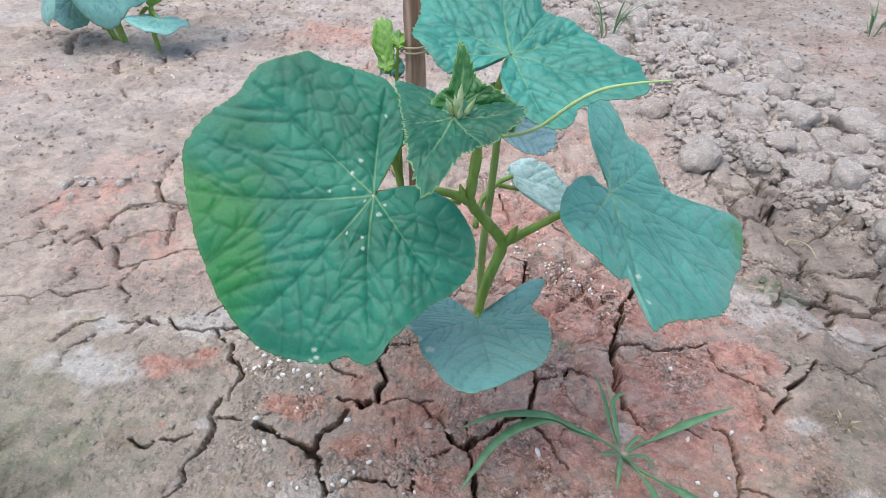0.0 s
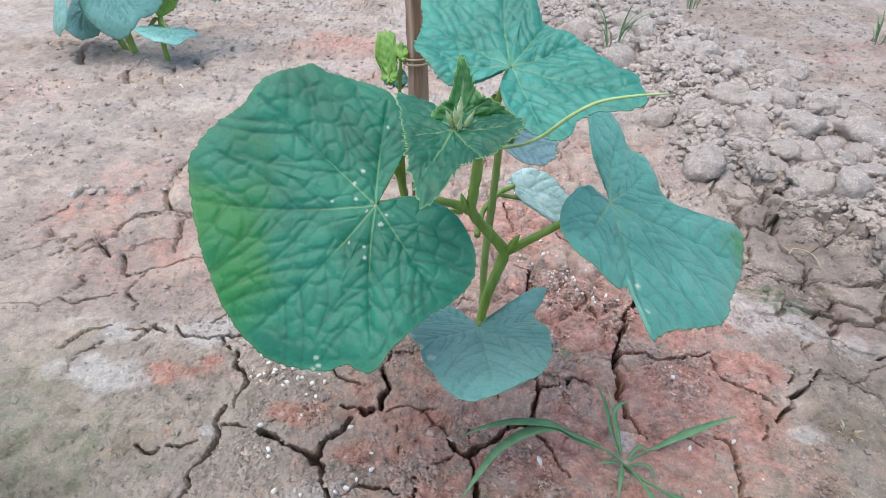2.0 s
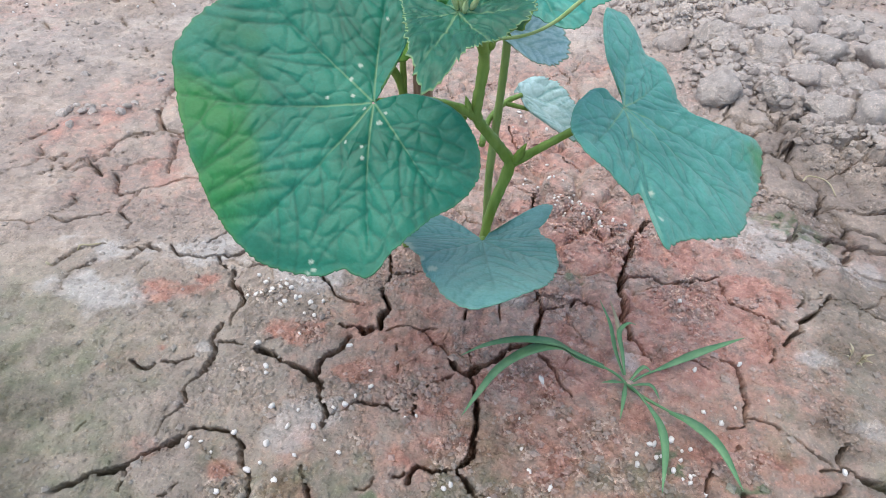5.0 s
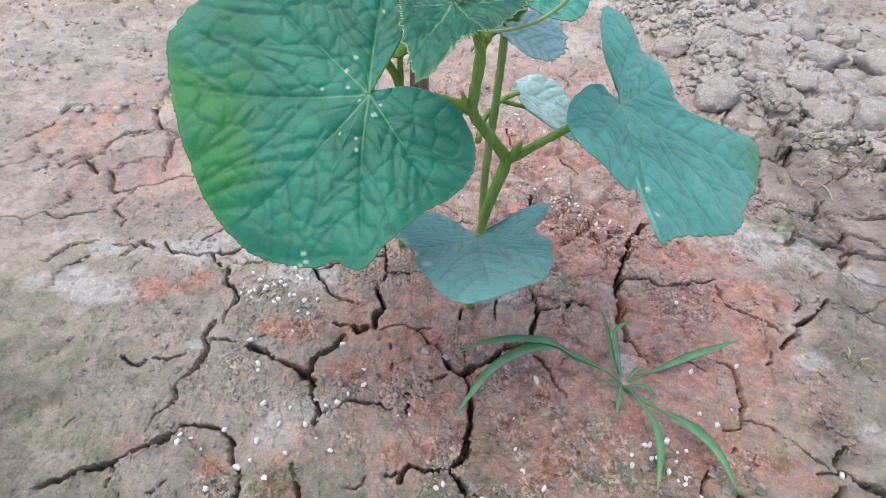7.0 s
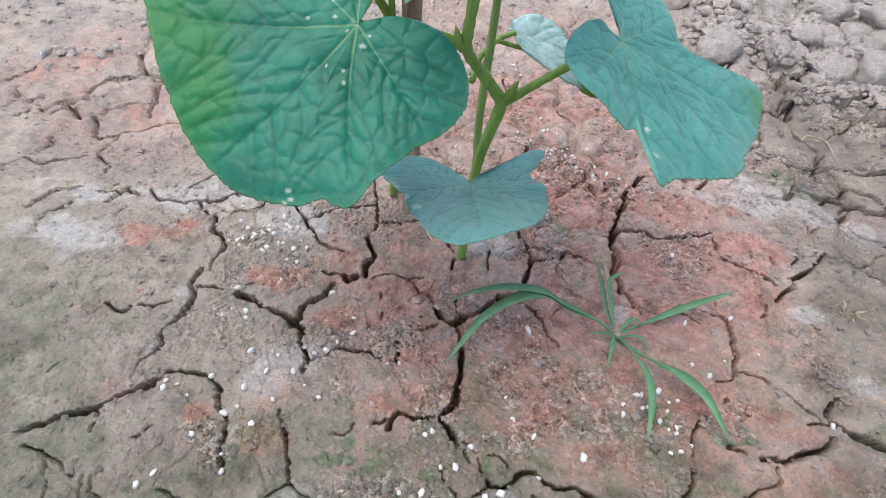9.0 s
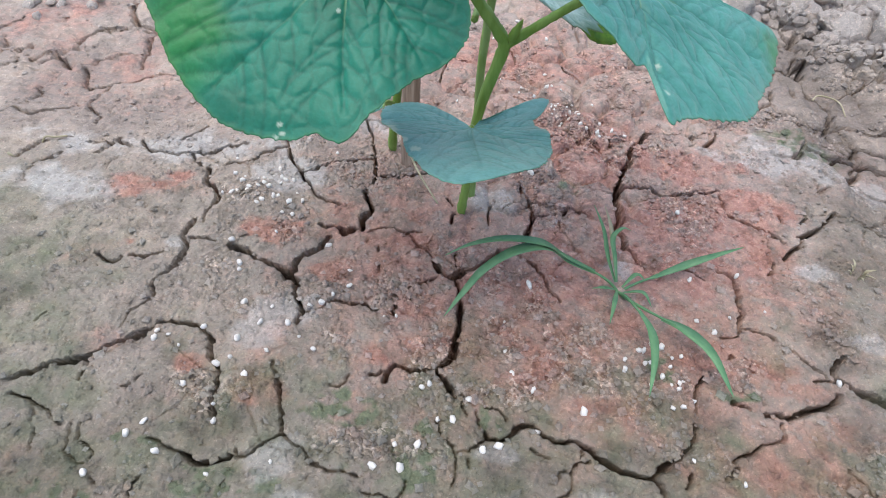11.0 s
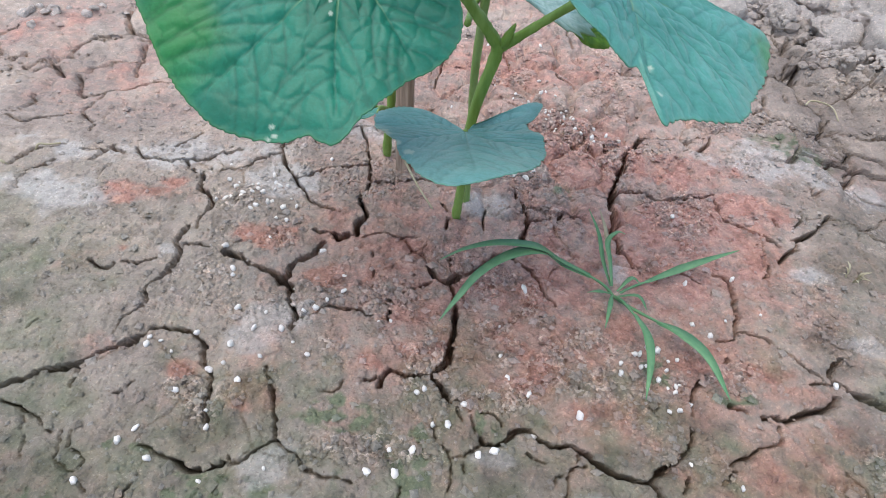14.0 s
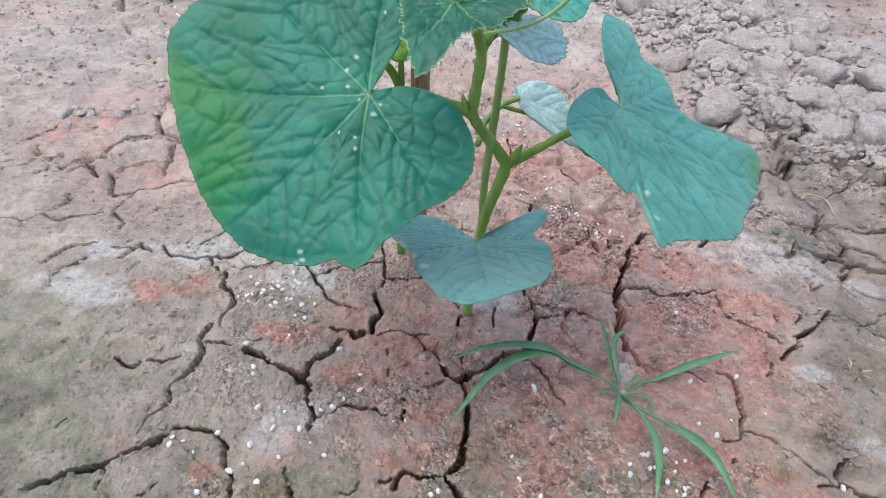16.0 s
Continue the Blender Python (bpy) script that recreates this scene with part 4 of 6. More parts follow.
# places and reaches of darker soil
DARK_SOIL = [(0.45, 0.70, 0.11, 0.11), (0.56, 0.60, 0.12, 0.12), (0.42, 0.44, 0.07, 0.07), (0.40, 0.58, 0.06, 0.06), (-0.33, 0.27, 0.07, 0.07), (0.078, 0.182, 0.023, 0.019), (0.306, 0.282, 0.024, 0.009),
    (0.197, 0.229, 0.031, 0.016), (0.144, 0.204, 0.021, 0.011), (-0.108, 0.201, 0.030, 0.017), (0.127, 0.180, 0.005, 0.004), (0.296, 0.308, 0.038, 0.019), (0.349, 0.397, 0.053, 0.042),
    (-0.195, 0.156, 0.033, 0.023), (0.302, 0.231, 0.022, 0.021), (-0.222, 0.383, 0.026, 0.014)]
CRUMBLY = [(-0.127, 0.375, 0.037, 0.025), (0.000, 0.284, 0.051, 0.040), (0.068, 0.303, 0.039, 0.048), (0.114, 0.273, 0.055, 0.034), (-0.010, 0.192, 0.050, 0.024), (-0.163, 0.325, 0.018, 0.013),
    (0.206, 0.269, 0.043, 0.021), (-0.059, 0.268, 0.034, 0.024), (-0.143, 0.222, 0.024, 0.021), (0.156, 0.548, 0.062, 0.061), (0.218, 0.436, 0.045, 0.031), (-0.157, 0.414, 0.028, 0.018),
    (0.071, 0.241, 0.033, 0.017)]


def blobs(x, y, spots, seed, rag=0.5, fade=0.35):
    out = np.zeros_like(x)
    ragged = fbm(x, y, 0.05, 5, seed, 0.6)
    for cx, cy, wx, wy in spots:
        near = (np.abs(x - cx) < 3 * wx) & (np.abs(y - cy) < 3 * wy)
        d = np.hypot((x[near] - cx) / wx, (y[near] - cy) / wy) + rag * ragged[near]
        out[near] = np.maximum(out[near], smooth(1.15, fade, d))
    return out


def bank(x, y):
    """How far into the strip of loose clods a place lies, 0 to 1."""
    d = line_distance(x, y, BANK) + 0.05 * fbm(x, y, 0.15, 3, 44)
    return smooth(0.20, 0.09, d)


def crumbly(x, y):
    """How broken the crust is, 0 to 1."""
    patchy = smooth(0.0, 0.5, fbm(x, y, 0.07, 3, 91)) * smooth(-0.26, -0.12, x)
    return np.clip(0.14 + 0.5 * patchy + 0.85 * blobs(x, y, CRUMBLY, 87, 0.6, 0.4) * smooth(-0.5, 0.15, fbm(x, y, 0.03, 3, 89)), 0, 1)


def height(x, y, marks=False):
    loose = bank(x, y)
    z = 0.006 * fbm(x, y, 0.35, 2, 5) + 0.0022 * fbm(x, y, 0.06, 3, 9)
    z = z + loose * (0.022 + 0.016 * fbm(x, y, 0.09, 4, 61, 0.6)) - 0.015 * smooth(0.36, 0.44, x) * smooth(0.75, 0.5, y) * (1 - loose)
    fine = smooth(0.72, 0.50, y) * smooth(0.46, 0.34, np.abs(x))
    wx = x + 0.0014 * fbm(x, y, 0.016, 3, 21) + fine * (0.0009 * perlin(x / 0.004, y / 0.004, 23) + 0.0005 * perlin(x / 0.0018, y / 0.0018, 25))
    wy = y + 0.0014 * fbm(x, y, 0.016, 3, 31) + fine * (0.0009 * perlin(x / 0.004, y / 0.004, 33) + 0.0005 * perlin(x / 0.0018, y / 0.0018, 35))
    cut, sag = np.zeros_like(x), np.zeros_like(x)
    wide = 0.85 + 0.5 * fbm(x, y, 0.022, 3, 77)
    for w, deep, points, shelf in CRACKS:
        px, py = [p[0] for p in points], [p[1] for p in points]
        near = (x > min(px) - 0.04) & (x < max(px) + 0.04) & (y > min(py) - 0.04) & (y < max(py) + 0.04)
        if not near.any():
            continue
        d, beyond = line_side(wx[near], wy[near], points)
        half = np.maximum(w * (0.65 if shelf else 0.50) * np.clip(wide[near], 0.5, 1.5), 0.0006)
        cut[near] = np.maximum(cut[near], 3.4 * deep * smooth(half + 0.0004, np.maximum(half - 0.0009, 0.0), d))
        lip = (0.10 * deep + 0.0006) * np.exp(-np.maximum(d - half, 0) / 0.0045)
        if shelf:
            lip = np.maximum(lip, 0.30 * deep * smooth(2.4 * w + 0.003, half, d) * smooth(-0.001, 0.001, beyond))
            lip = lip + 0.16 * deep * np.exp(-np.maximum(d - half, 0) / 0.012) * smooth(0.001, -0.001, beyond)
        sag[near] = np.maximum(sag[near], lip)
    # the web of finer cracks between the large ones
    for size, seed, w, deep, share in ((0.085, 3, 0.013, 0.009, 0.0), (0.034, 13, 0.024, 0.004, 0.05), (0.015, 23, 0.045, 0.002, 0.1)):
        edge, _ = cells(wx + 0.012 * fbm(x, y, 0.05, 2, seed + 40), wy + 0.012 * fbm(x, y, 0.05, 2, seed + 41), size, seed)
        open_ = smooth(share, share + 0.35, fbm(x, y, 0.16, 3, seed + 50))
        open_ = open_ * (0.15 + 0.60 * smooth(0.48, 0.62, y + 0.15 * np.abs(x)))
        far = smooth(0.46, 0.66, y)
        open_ = open_ * (1 - far * (0.0 if size > 0.05 else 0.65 if size > 0.02 else 1.0))
        dashes = far * smooth(-0.15, 0.2, fbm(x, y, 0.12, 2, seed + 56)) if size > 0.05 else 0.0 * far
        broad = w * (1 + 0.5 * dashes)
        cut = np.maximum(cut, (1.5 + 0.8 * dashes) * deep * open_ * smooth(broad * 1.25, broad * 0.5, edge) * (1 - loose))
        sag = np.maximum(sag, 0.2 * deep * open_ * smooth(w * 9, 0, edge))
    crumb = crumbly(x, y)
    z = z + fine * (0.0016 * fbm(x, y, 0.012, 4, 83, 0.62) - 0.0012 * smooth(0.35, 0.75, fbm(x, y, 0.007, 3, 85, 0.6)))
    grains, who = cells(wx, wy, 0.0046, 57)
    z = z + crumb * (0.0019 * fine * (0.1 + who) * smooth(0.0, 0.5, grains) + 0.0018 * (0.25 + 0.75 * fine) * fbm(x, y, 0.010, 3, 93))
    chunk, rise = cells(wx + 0.012 * fbm(x, y, 0.04, 2, 151), wy, 0.060, 153)
    broken = smooth(0.31, 0.38, x) * smooth(0.95, 0.80, y) * smooth(0.44, 0.52, y + 0.06 * fbm(x, y, 0.08, 2, 155))
    cut = np.maximum(cut, broken * 0.016 * smooth(0.075, 0.03, chunk) * smooth(-0.35, 0.1, fbm(x, y, 0.12, 2, 157)))
    z = z + broken * (0.010 * (rise - 0.5) + 0.0022 * fbm(x, y, 0.02, 3, 159))
    cob, up = cells(wx, wy, 0.042, 71)
    cobbled = np.clip(smooth(0.24, 0.12, np.hypot((x - 0.12), 0.75 * (y - 0.68))) + 0.45 * smooth(0.2, 0.5, fbm(x, y, 0.3, 2, 73)), 0, 1.4)
    z = z + cobbled * 0.007 * (smooth(0.0, 0.35, cob) - 0.8) * (0.5 + up)
    lumps, tall = cells(wx, wy, 0.03, 67)
    z = z + loose * (1 - 0.7 * broken) * (0.010 * smooth(0.0, 0.5, lumps) * (0.1 + tall) + 0.006 * fbm(x, y, 0.014, 3, 95))
    flaky, lift = cells(wx + 0.01 * fbm(x, y, 0.03, 2, 141), wy, 0.024, 143)
    z = z + smooth(0.55, 0.95, y + 0.5 * np.abs(x)) * (0.0035 * smooth(0.0, 0.2, flaky) * smooth(0.45, 0.8, lift) + 0.0028 * fbm(x, y, 0.045, 3, 145) + 0.0030 * fbm(0.45 * x, y, 0.020, 4, 147, 0.6))
    z = z - cut - sag
    if not marks:
        return z
    red = np.clip(blobs(x, y, REDS, 201, 0.5, 0.4) * 0.95 + blobs(x, y, FAINT_REDS, 203, 0.5, 0.3) * 0.40 + 0.35 * smooth(0.15, 0.7, fbm(x, y, 0.25, 4, 211)) + 0.45 * smooth(1.2, 0.5, np.hypot((x - 0.12) / 0.26, (y - 0.48) / 0.38)), 0, 1) * (1 - 0.75 * loose)
    red = np.clip(red + 0.28 * smooth(1.3, 0.5, np.hypot((x - 0.10) / 0.24, (y - 0.32) / 0.14) + 0.4 * fbm(x, y, 0.05, 3, 217)), 0, 1)
    red = red * (0.65 + 0.35 * smooth(-0.3, 0.3, fbm(x, y, 0.02, 4, 213)))
    moss = blobs(x, y, MOSSY, 221, 0.7, 0.55) * smooth(-0.5, 0.2, fbm(x, y, 0.012, 3, 223)) * 0.95
    film = smooth(0.275, 0.18, y + 0.08 * fbm(x, y, 0.07, 4, 225)) + 0.75 * smooth(-0.20, -0.34, x + 0.08 * fbm(x, y, 0.09, 4, 227)) * smooth(0.50, 0.32, y)
    film = film + 0.2 * smooth(0.27, 0.36, x + 0.08 * fbm(x, y, 0.09, 4, 237)) * smooth(0.52, 0.42, y)
    # bright soil right of the stem, lifted further to offset the plant's shade
    shade_lift = smooth(1.25, 0.7, np.hypot((x - 0.14) / 0.17, (y - 0.47) / 0.15) + 0.3 * fbm(x, y, 0.06, 3, 241))
    film = film + 0.3 * smooth(0.52, 0.38, y) * (1 - shade_lift)
    film = film * smooth(-0.25, 0.10, y + 0.1 * fbm(x, y, 0.12, 3, 239))
    moss = np.maximum(moss, 0.8 * np.clip(film, 0, 1) * (0.6 + 0.4 * fbm(x, y, 0.02, 3, 229)))
    pale = np.clip(blobs(x, y, PALES, 231, 0.65, 0.5) * (0.42 + 0.16 * smooth(0.3, 0.42, y)) + 0.06 * shade_lift + loose * smooth(0.5, 0.9, y) * (0.22 + 0.25 * smooth(-0.3, 0.4, fbm(x, y, 0.1, 3, 233))) + 0.3 * smooth(0.55, 1.2, y) * smooth(-0.4, 0.4, fbm(x, y, 0.2, 4, 235)), 0, 1)
    # darker on the near side, to the right and in the listed blobs
    darker = np.clip(0.15 * smooth(0.7, 0.5, y) * (1 - shade_lift) + 0.42 * smooth(0.28, 0.42, x) * smooth(2.2, 1.0, x + 0.5 * fbm(x, y, 0.6, 3, 255)) * smooth(-0.5, 0.1, y) * (1 - loose) + 0.8 * blobs(x, y, DARK_SOIL, 251, 0.5, 0.2) * (1 - 0.7 * loose) + 0.5 * smooth(-0.2, 0.1, y) * smooth(0.30, 0.16, y + 0.06 * fbm(x, y, 0.06, 3, 253)), 0, 1)
    return z, red, moss, pale, darker, crumb, cut


def spread(low, high, step, ends, growth):
    """Places along an axis: even between low and high, then ever wider out to the ends."""
    mid = list(np.arange(low, high, step))
    for sign, start, end, g in ((1, high, ends[1], growth[1]), (-1, low, ends[0], growth[0])):
        gap, at, side = step, start, []
        while sign * (end - at) > 0:
            side.append(at)
            gap *= g if abs(at - start) < 1.9 else 1.25
            at += sign * gap
        side.append(end)
        mid = mid + side if sign > 0 else side[::-1] + mid[1:]
    return np.array(mid)


LAND = {}


def build_ground():
    xs = spread(-0.24, 0.30, 0.00088, (-60.0, 60.0), (1.0095, 1.0125))
    ys = spread(0.15, 0.48, 0.00088, (-60.0, 60.0), (1.07, 1.0088))
    X, Y = np.meshgrid(xs, ys)
    x, y = X.ravel(), Y.ravel()
    z, red, moss, pale, darker, crumb, cut = height(x, y, True)
    lean = 0.45 * np.minimum(cut, 0.03)  # the cracks run down at a slant
    nx, ny = len(xs), len(ys)
    me = bpy.data.meshes.new("ground")
    me.vertices.add(nx * ny)
    me.vertices.foreach_set("co", np.stack([x, y + lean, z], 1).astype(np.float32).ravel())
    i = (np.arange(ny - 1)[:, None] * nx + np.arange(nx - 1)[None]).ravel()
    quads = np.stack([i, i + 1, i + nx + 1, i + nx], 1).astype(np.int32)
    me.loops.add(quads.size)
    me.loops.foreach_set("vertex_index", quads.ravel())
    me.polygons.add(len(quads))
    me.polygons.foreach_set("loop_start", np.arange(0, quads.size, 4, dtype=np.int32))
    me.polygons.foreach_set("use_smooth", np.ones(len(quads), bool))
    for key, data in (("red", red), ("moss", moss), ("pale", pale), ("darker", darker), ("crumb", crumb)):
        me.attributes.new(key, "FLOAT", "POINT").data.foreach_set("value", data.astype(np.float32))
    me.update(calc_edges=True)
    me.validate()
    me.materials.append(SOIL)
    LAND.update(x=xs, y=ys, z=z.reshape(ny, nx))
    return tagged(new("ground", me), "dry cracked clay soil, grey beige with reddish patches", "ground", kind="structure")


build_ground()


def level(x, y):
    """The height of the built ground at one place."""
    return float(LAND["z"][min(np.searchsorted(LAND["y"], y), len(LAND["y"]) - 1), min(np.searchsorted(LAND["x"], x), len(LAND["x"]) - 1)])


# ---- the cucumber plant ----
plant = thing("cucumber_plant", (0.027, 0.412, 0.0), "young cucumber plant with broad green leaves growing from cracked clay", "plant")
stem = tube("stem", [(0.026, 0.416, -0.012, 0.00387), (0.027, 0.408, 0.012, 0.00370), (0.029, 0.404, 0.040, 0.00361), (0.031, 0.402, 0.088, 0.00370), (0.036, 0.401, 0.120, 0.00387), (0.045, 0.398, 0.157, 0.00413), (0.041, 0.396, 0.168, 0.00387),
                     (0.032, 0.391, 0.182, 0.0039), (0.020, 0.385, 0.201, 0.00344), (0.0195, 0.381, 0.215, 0.0035), (0.022, 0.375, 0.243, 0.0034), (0.020, 0.362, 0.262, 0.0033), (0.014, 0.340, 0.282, 0.0028), (0.008, 0.327, 0.296, 0.0022)],
            STEM, plant, "ribbed green main stem", 16)
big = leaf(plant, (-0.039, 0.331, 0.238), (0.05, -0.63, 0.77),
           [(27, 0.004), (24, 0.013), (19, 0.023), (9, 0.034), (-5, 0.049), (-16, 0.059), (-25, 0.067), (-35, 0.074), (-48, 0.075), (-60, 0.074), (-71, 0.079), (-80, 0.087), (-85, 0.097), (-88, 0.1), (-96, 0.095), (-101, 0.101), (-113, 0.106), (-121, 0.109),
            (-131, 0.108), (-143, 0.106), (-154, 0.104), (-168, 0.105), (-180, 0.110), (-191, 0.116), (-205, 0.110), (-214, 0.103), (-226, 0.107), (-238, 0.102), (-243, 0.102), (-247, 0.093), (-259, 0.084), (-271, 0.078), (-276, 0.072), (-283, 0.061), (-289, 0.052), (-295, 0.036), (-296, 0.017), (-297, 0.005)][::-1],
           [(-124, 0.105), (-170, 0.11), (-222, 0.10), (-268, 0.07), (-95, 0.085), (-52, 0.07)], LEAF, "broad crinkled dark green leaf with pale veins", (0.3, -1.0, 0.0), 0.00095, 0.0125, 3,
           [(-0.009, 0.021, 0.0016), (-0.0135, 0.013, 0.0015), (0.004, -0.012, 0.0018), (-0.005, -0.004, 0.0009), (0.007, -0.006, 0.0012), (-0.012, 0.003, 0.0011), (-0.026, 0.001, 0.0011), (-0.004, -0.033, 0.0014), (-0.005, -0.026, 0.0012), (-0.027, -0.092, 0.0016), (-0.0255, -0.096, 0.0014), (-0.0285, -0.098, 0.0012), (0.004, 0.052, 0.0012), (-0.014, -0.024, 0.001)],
           # greener left side: light through the blade, put into its colour
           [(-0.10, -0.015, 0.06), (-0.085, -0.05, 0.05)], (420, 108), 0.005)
tube("petiole", [(0.021, 0.385, 0.202, 0.0034), (0.006, 0.376, 0.214, 0.0030), (-0.016, 0.356, 0.228, 0.0027), (-0.037, 0.334, 0.2365, 0.0024)], STEM, big)
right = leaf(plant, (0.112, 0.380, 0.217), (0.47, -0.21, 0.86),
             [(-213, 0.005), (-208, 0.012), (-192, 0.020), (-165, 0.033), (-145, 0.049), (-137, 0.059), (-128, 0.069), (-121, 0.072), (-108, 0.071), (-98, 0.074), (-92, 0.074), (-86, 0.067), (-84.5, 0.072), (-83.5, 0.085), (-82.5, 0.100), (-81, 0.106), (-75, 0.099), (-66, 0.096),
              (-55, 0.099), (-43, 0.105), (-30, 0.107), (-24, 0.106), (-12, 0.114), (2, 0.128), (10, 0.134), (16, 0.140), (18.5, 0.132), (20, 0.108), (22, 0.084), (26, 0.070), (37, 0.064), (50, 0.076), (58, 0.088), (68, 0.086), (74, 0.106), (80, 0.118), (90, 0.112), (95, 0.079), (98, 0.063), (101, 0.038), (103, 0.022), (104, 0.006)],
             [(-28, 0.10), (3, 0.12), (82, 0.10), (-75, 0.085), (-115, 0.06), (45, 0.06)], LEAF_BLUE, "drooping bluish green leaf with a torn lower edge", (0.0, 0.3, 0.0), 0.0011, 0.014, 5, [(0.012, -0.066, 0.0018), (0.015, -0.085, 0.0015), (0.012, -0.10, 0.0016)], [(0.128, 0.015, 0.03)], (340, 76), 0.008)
tube("petiole", [(0.045, 0.398, 0.159, 0.0034), (0.059, 0.394, 0.172, 0.0032), (0.082, 0.3875, 0.193, 0.0029), (0.098, 0.384, 0.206, 0.0029), (0.1115, 0.3805, 0.2155, 0.0024)], STEM, right)
low = leaf(plant, (0.028, 0.358, 0.120), (0, 0.30, 0.95),
           [(62, 0.004), (61, 0.020), (60, 0.05), (57, 0.080), (52, 0.094), (45, 0.074), (36, 0.052), (24, 0.047), (8, 0.048), (-20, 0.053), (-48, 0.068), (-61, 0.081), (-71, 0.089), (-83, 0.101), (-93, 0.113), (-101, 0.102), (-111, 0.080), (-134, 0.058), (-154, 0.056), (-178, 0.058), (-200, 0.066), (-224, 0.066), (-236, 0.062), (-240, 0.050), (-243, 0.028), (-246, 0.004)][::-1],
           [(-85, 0.09), (-40, 0.06), (-140, 0.05), (20, 0.045), (-200, 0.05), (52, 0.06), (-225, 0.05)], LEAF_GREY, "low greyish green leaf with a pale withered edge", (0.5, 0.4, 0.5), 0.0006, 0.016, 8, [(-0.051, -0.031, 0.010), (-0.043, -0.044, 0.006), (-0.032, -0.056, 0.004), (-0.052, -0.022, 0.005)], (), (260, 56), 0.012)
tube("petiole", [(0.030, 0.403, 0.068, 0.0032), (0.030, 0.390, 0.090, 0.0028), (0.029, 0.372, 0.110, 0.0026), (0.028, 0.359, 0.1185, 0.0022)], STEM, low)
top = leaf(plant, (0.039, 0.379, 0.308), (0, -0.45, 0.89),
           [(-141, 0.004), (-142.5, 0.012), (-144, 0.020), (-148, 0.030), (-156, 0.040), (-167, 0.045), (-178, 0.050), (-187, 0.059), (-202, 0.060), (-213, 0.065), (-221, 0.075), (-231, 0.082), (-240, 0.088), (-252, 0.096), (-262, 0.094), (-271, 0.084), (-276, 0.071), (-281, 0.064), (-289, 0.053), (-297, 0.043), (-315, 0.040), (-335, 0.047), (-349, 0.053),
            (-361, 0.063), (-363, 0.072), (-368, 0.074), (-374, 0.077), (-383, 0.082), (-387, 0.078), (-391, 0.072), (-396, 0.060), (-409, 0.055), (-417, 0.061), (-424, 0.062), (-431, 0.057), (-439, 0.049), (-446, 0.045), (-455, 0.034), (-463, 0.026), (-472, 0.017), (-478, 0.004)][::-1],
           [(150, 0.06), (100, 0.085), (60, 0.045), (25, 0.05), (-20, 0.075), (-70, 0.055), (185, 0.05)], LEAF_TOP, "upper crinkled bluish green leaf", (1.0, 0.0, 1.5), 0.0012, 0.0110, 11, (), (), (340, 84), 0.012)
tube("petiole", [(0.021, 0.376, 0.246, 0.0032), (0.029, 0.384, 0.272, 0.0028), (0.036, 0.384, 0.295, 0.0024), (0.039, 0.3795, 0.3065, 0.0020)], STEM, top)
crown = leaf(plant, (0.007, 0.315, 0.296), (0, -0.15, 1),
             [(100, 0.020), (108, 0.030), (115, 0.044), (128, 0.056), (136, 0.046), (153, 0.032), (178, 0.026), (200, 0.026), (222, 0.030), (245, 0.044), (254, 0.052), (258, 0.056), (263, 0.048), (268, 0.041), (280, 0.032), (298, 0.028), (322, 0.028), (340, 0.032), (350, 0.036), (362, 0.037), (380, 0.035), (398, 0.032), (417, 0.029), (430, 0.024), (445, 0.02)],
             [(128, 0.05), (255, 0.05), (200, 0.025), (300, 0.03), (0, 0.034), (40, 0.03)], LEAF_CROWN, "young toothed leaf round the growing tip", (2.0, 1.0, -2.5), 0.0011, 0.0095, 14, (), (), (220, 40), 0.05)
upright = leaf(plant, (0.011, 0.328, 0.297), (0.05, -0.93, 0.36),
               [(-100, 0.010), (-60, 0.018), (-25, 0.030), (-8, 0.034), (8, 0.027), (28, 0.020), (50, 0.016), (68, 0.018), (80, 0.024), (88, 0.032), (93, 0.034), (98, 0.026), (108, 0.016), (125, 0.012), (150, 0.013), (172, 0.016), (190, 0.016), (225, 0.012), (260, 0.010)],
               [(92, 0.03), (40, 0.02), (0, 0.03), (150, 0.014)], LEAF_TIP, "small bright green unfolding leaf with toothed edge", (4.0, 0, -6.0), 0.0009, 0.007, 17, (), (), (150, 26), 0.05)
side_leaf = leaf(plant, (0.030, 0.392, 0.256), (0.10, -0.45, 0.88),
                 [(-70, 0.003), (-50, 0.012), (-34, 0.030), (-20, 0.040), (-6, 0.046), (6, 0.044), (18, 0.042), (32, 0.037), (46, 0.031), (60, 0.024), (75, 0.017), (95, 0.013), (120, 0.008), (160, 0.004)],
                 [(-12, 0.044), (20, 0.042), (50, 0.034)], LEAF_LIFTED, "small pale bluish folded leaf", (-2.0, 1.0, -3.0), 0.0009, 0.008, 19, (), (), (150, 30), 0.04)
tube("petiole", [(0.021, 0.376, 0.243, 0.0022), (0.025, 0.388, 0.250, 0.0019), (0.031, 0.3955, 0.2535, 0.0016)], STEM, side_leaf)
back_leaf = leaf(plant, (0.052, 0.455, 0.186), (0.25, -0.55, 0.80),
                 [(-75, 0.004), (-58, 0.012), (-46, 0.026), (-38, 0.044), (-30, 0.062), (-22, 0.072), (-14, 0.066), (-6, 0.056), (4, 0.046), (14, 0.041), (28, 0.034), (48, 0.024), (80, 0.012), (120, 0.006), (160, 0.004)],
                 [(-24, 0.065), (-5, 0.05), (-50, 0.03)], LEAF_LIFTED, "small pale leaf low on the stem", (-1.0, 1.0, -1.0), 0.0008, 0.009, 23, (), [(0.07, -0.035, 0.04)], (150, 30), 0.04)
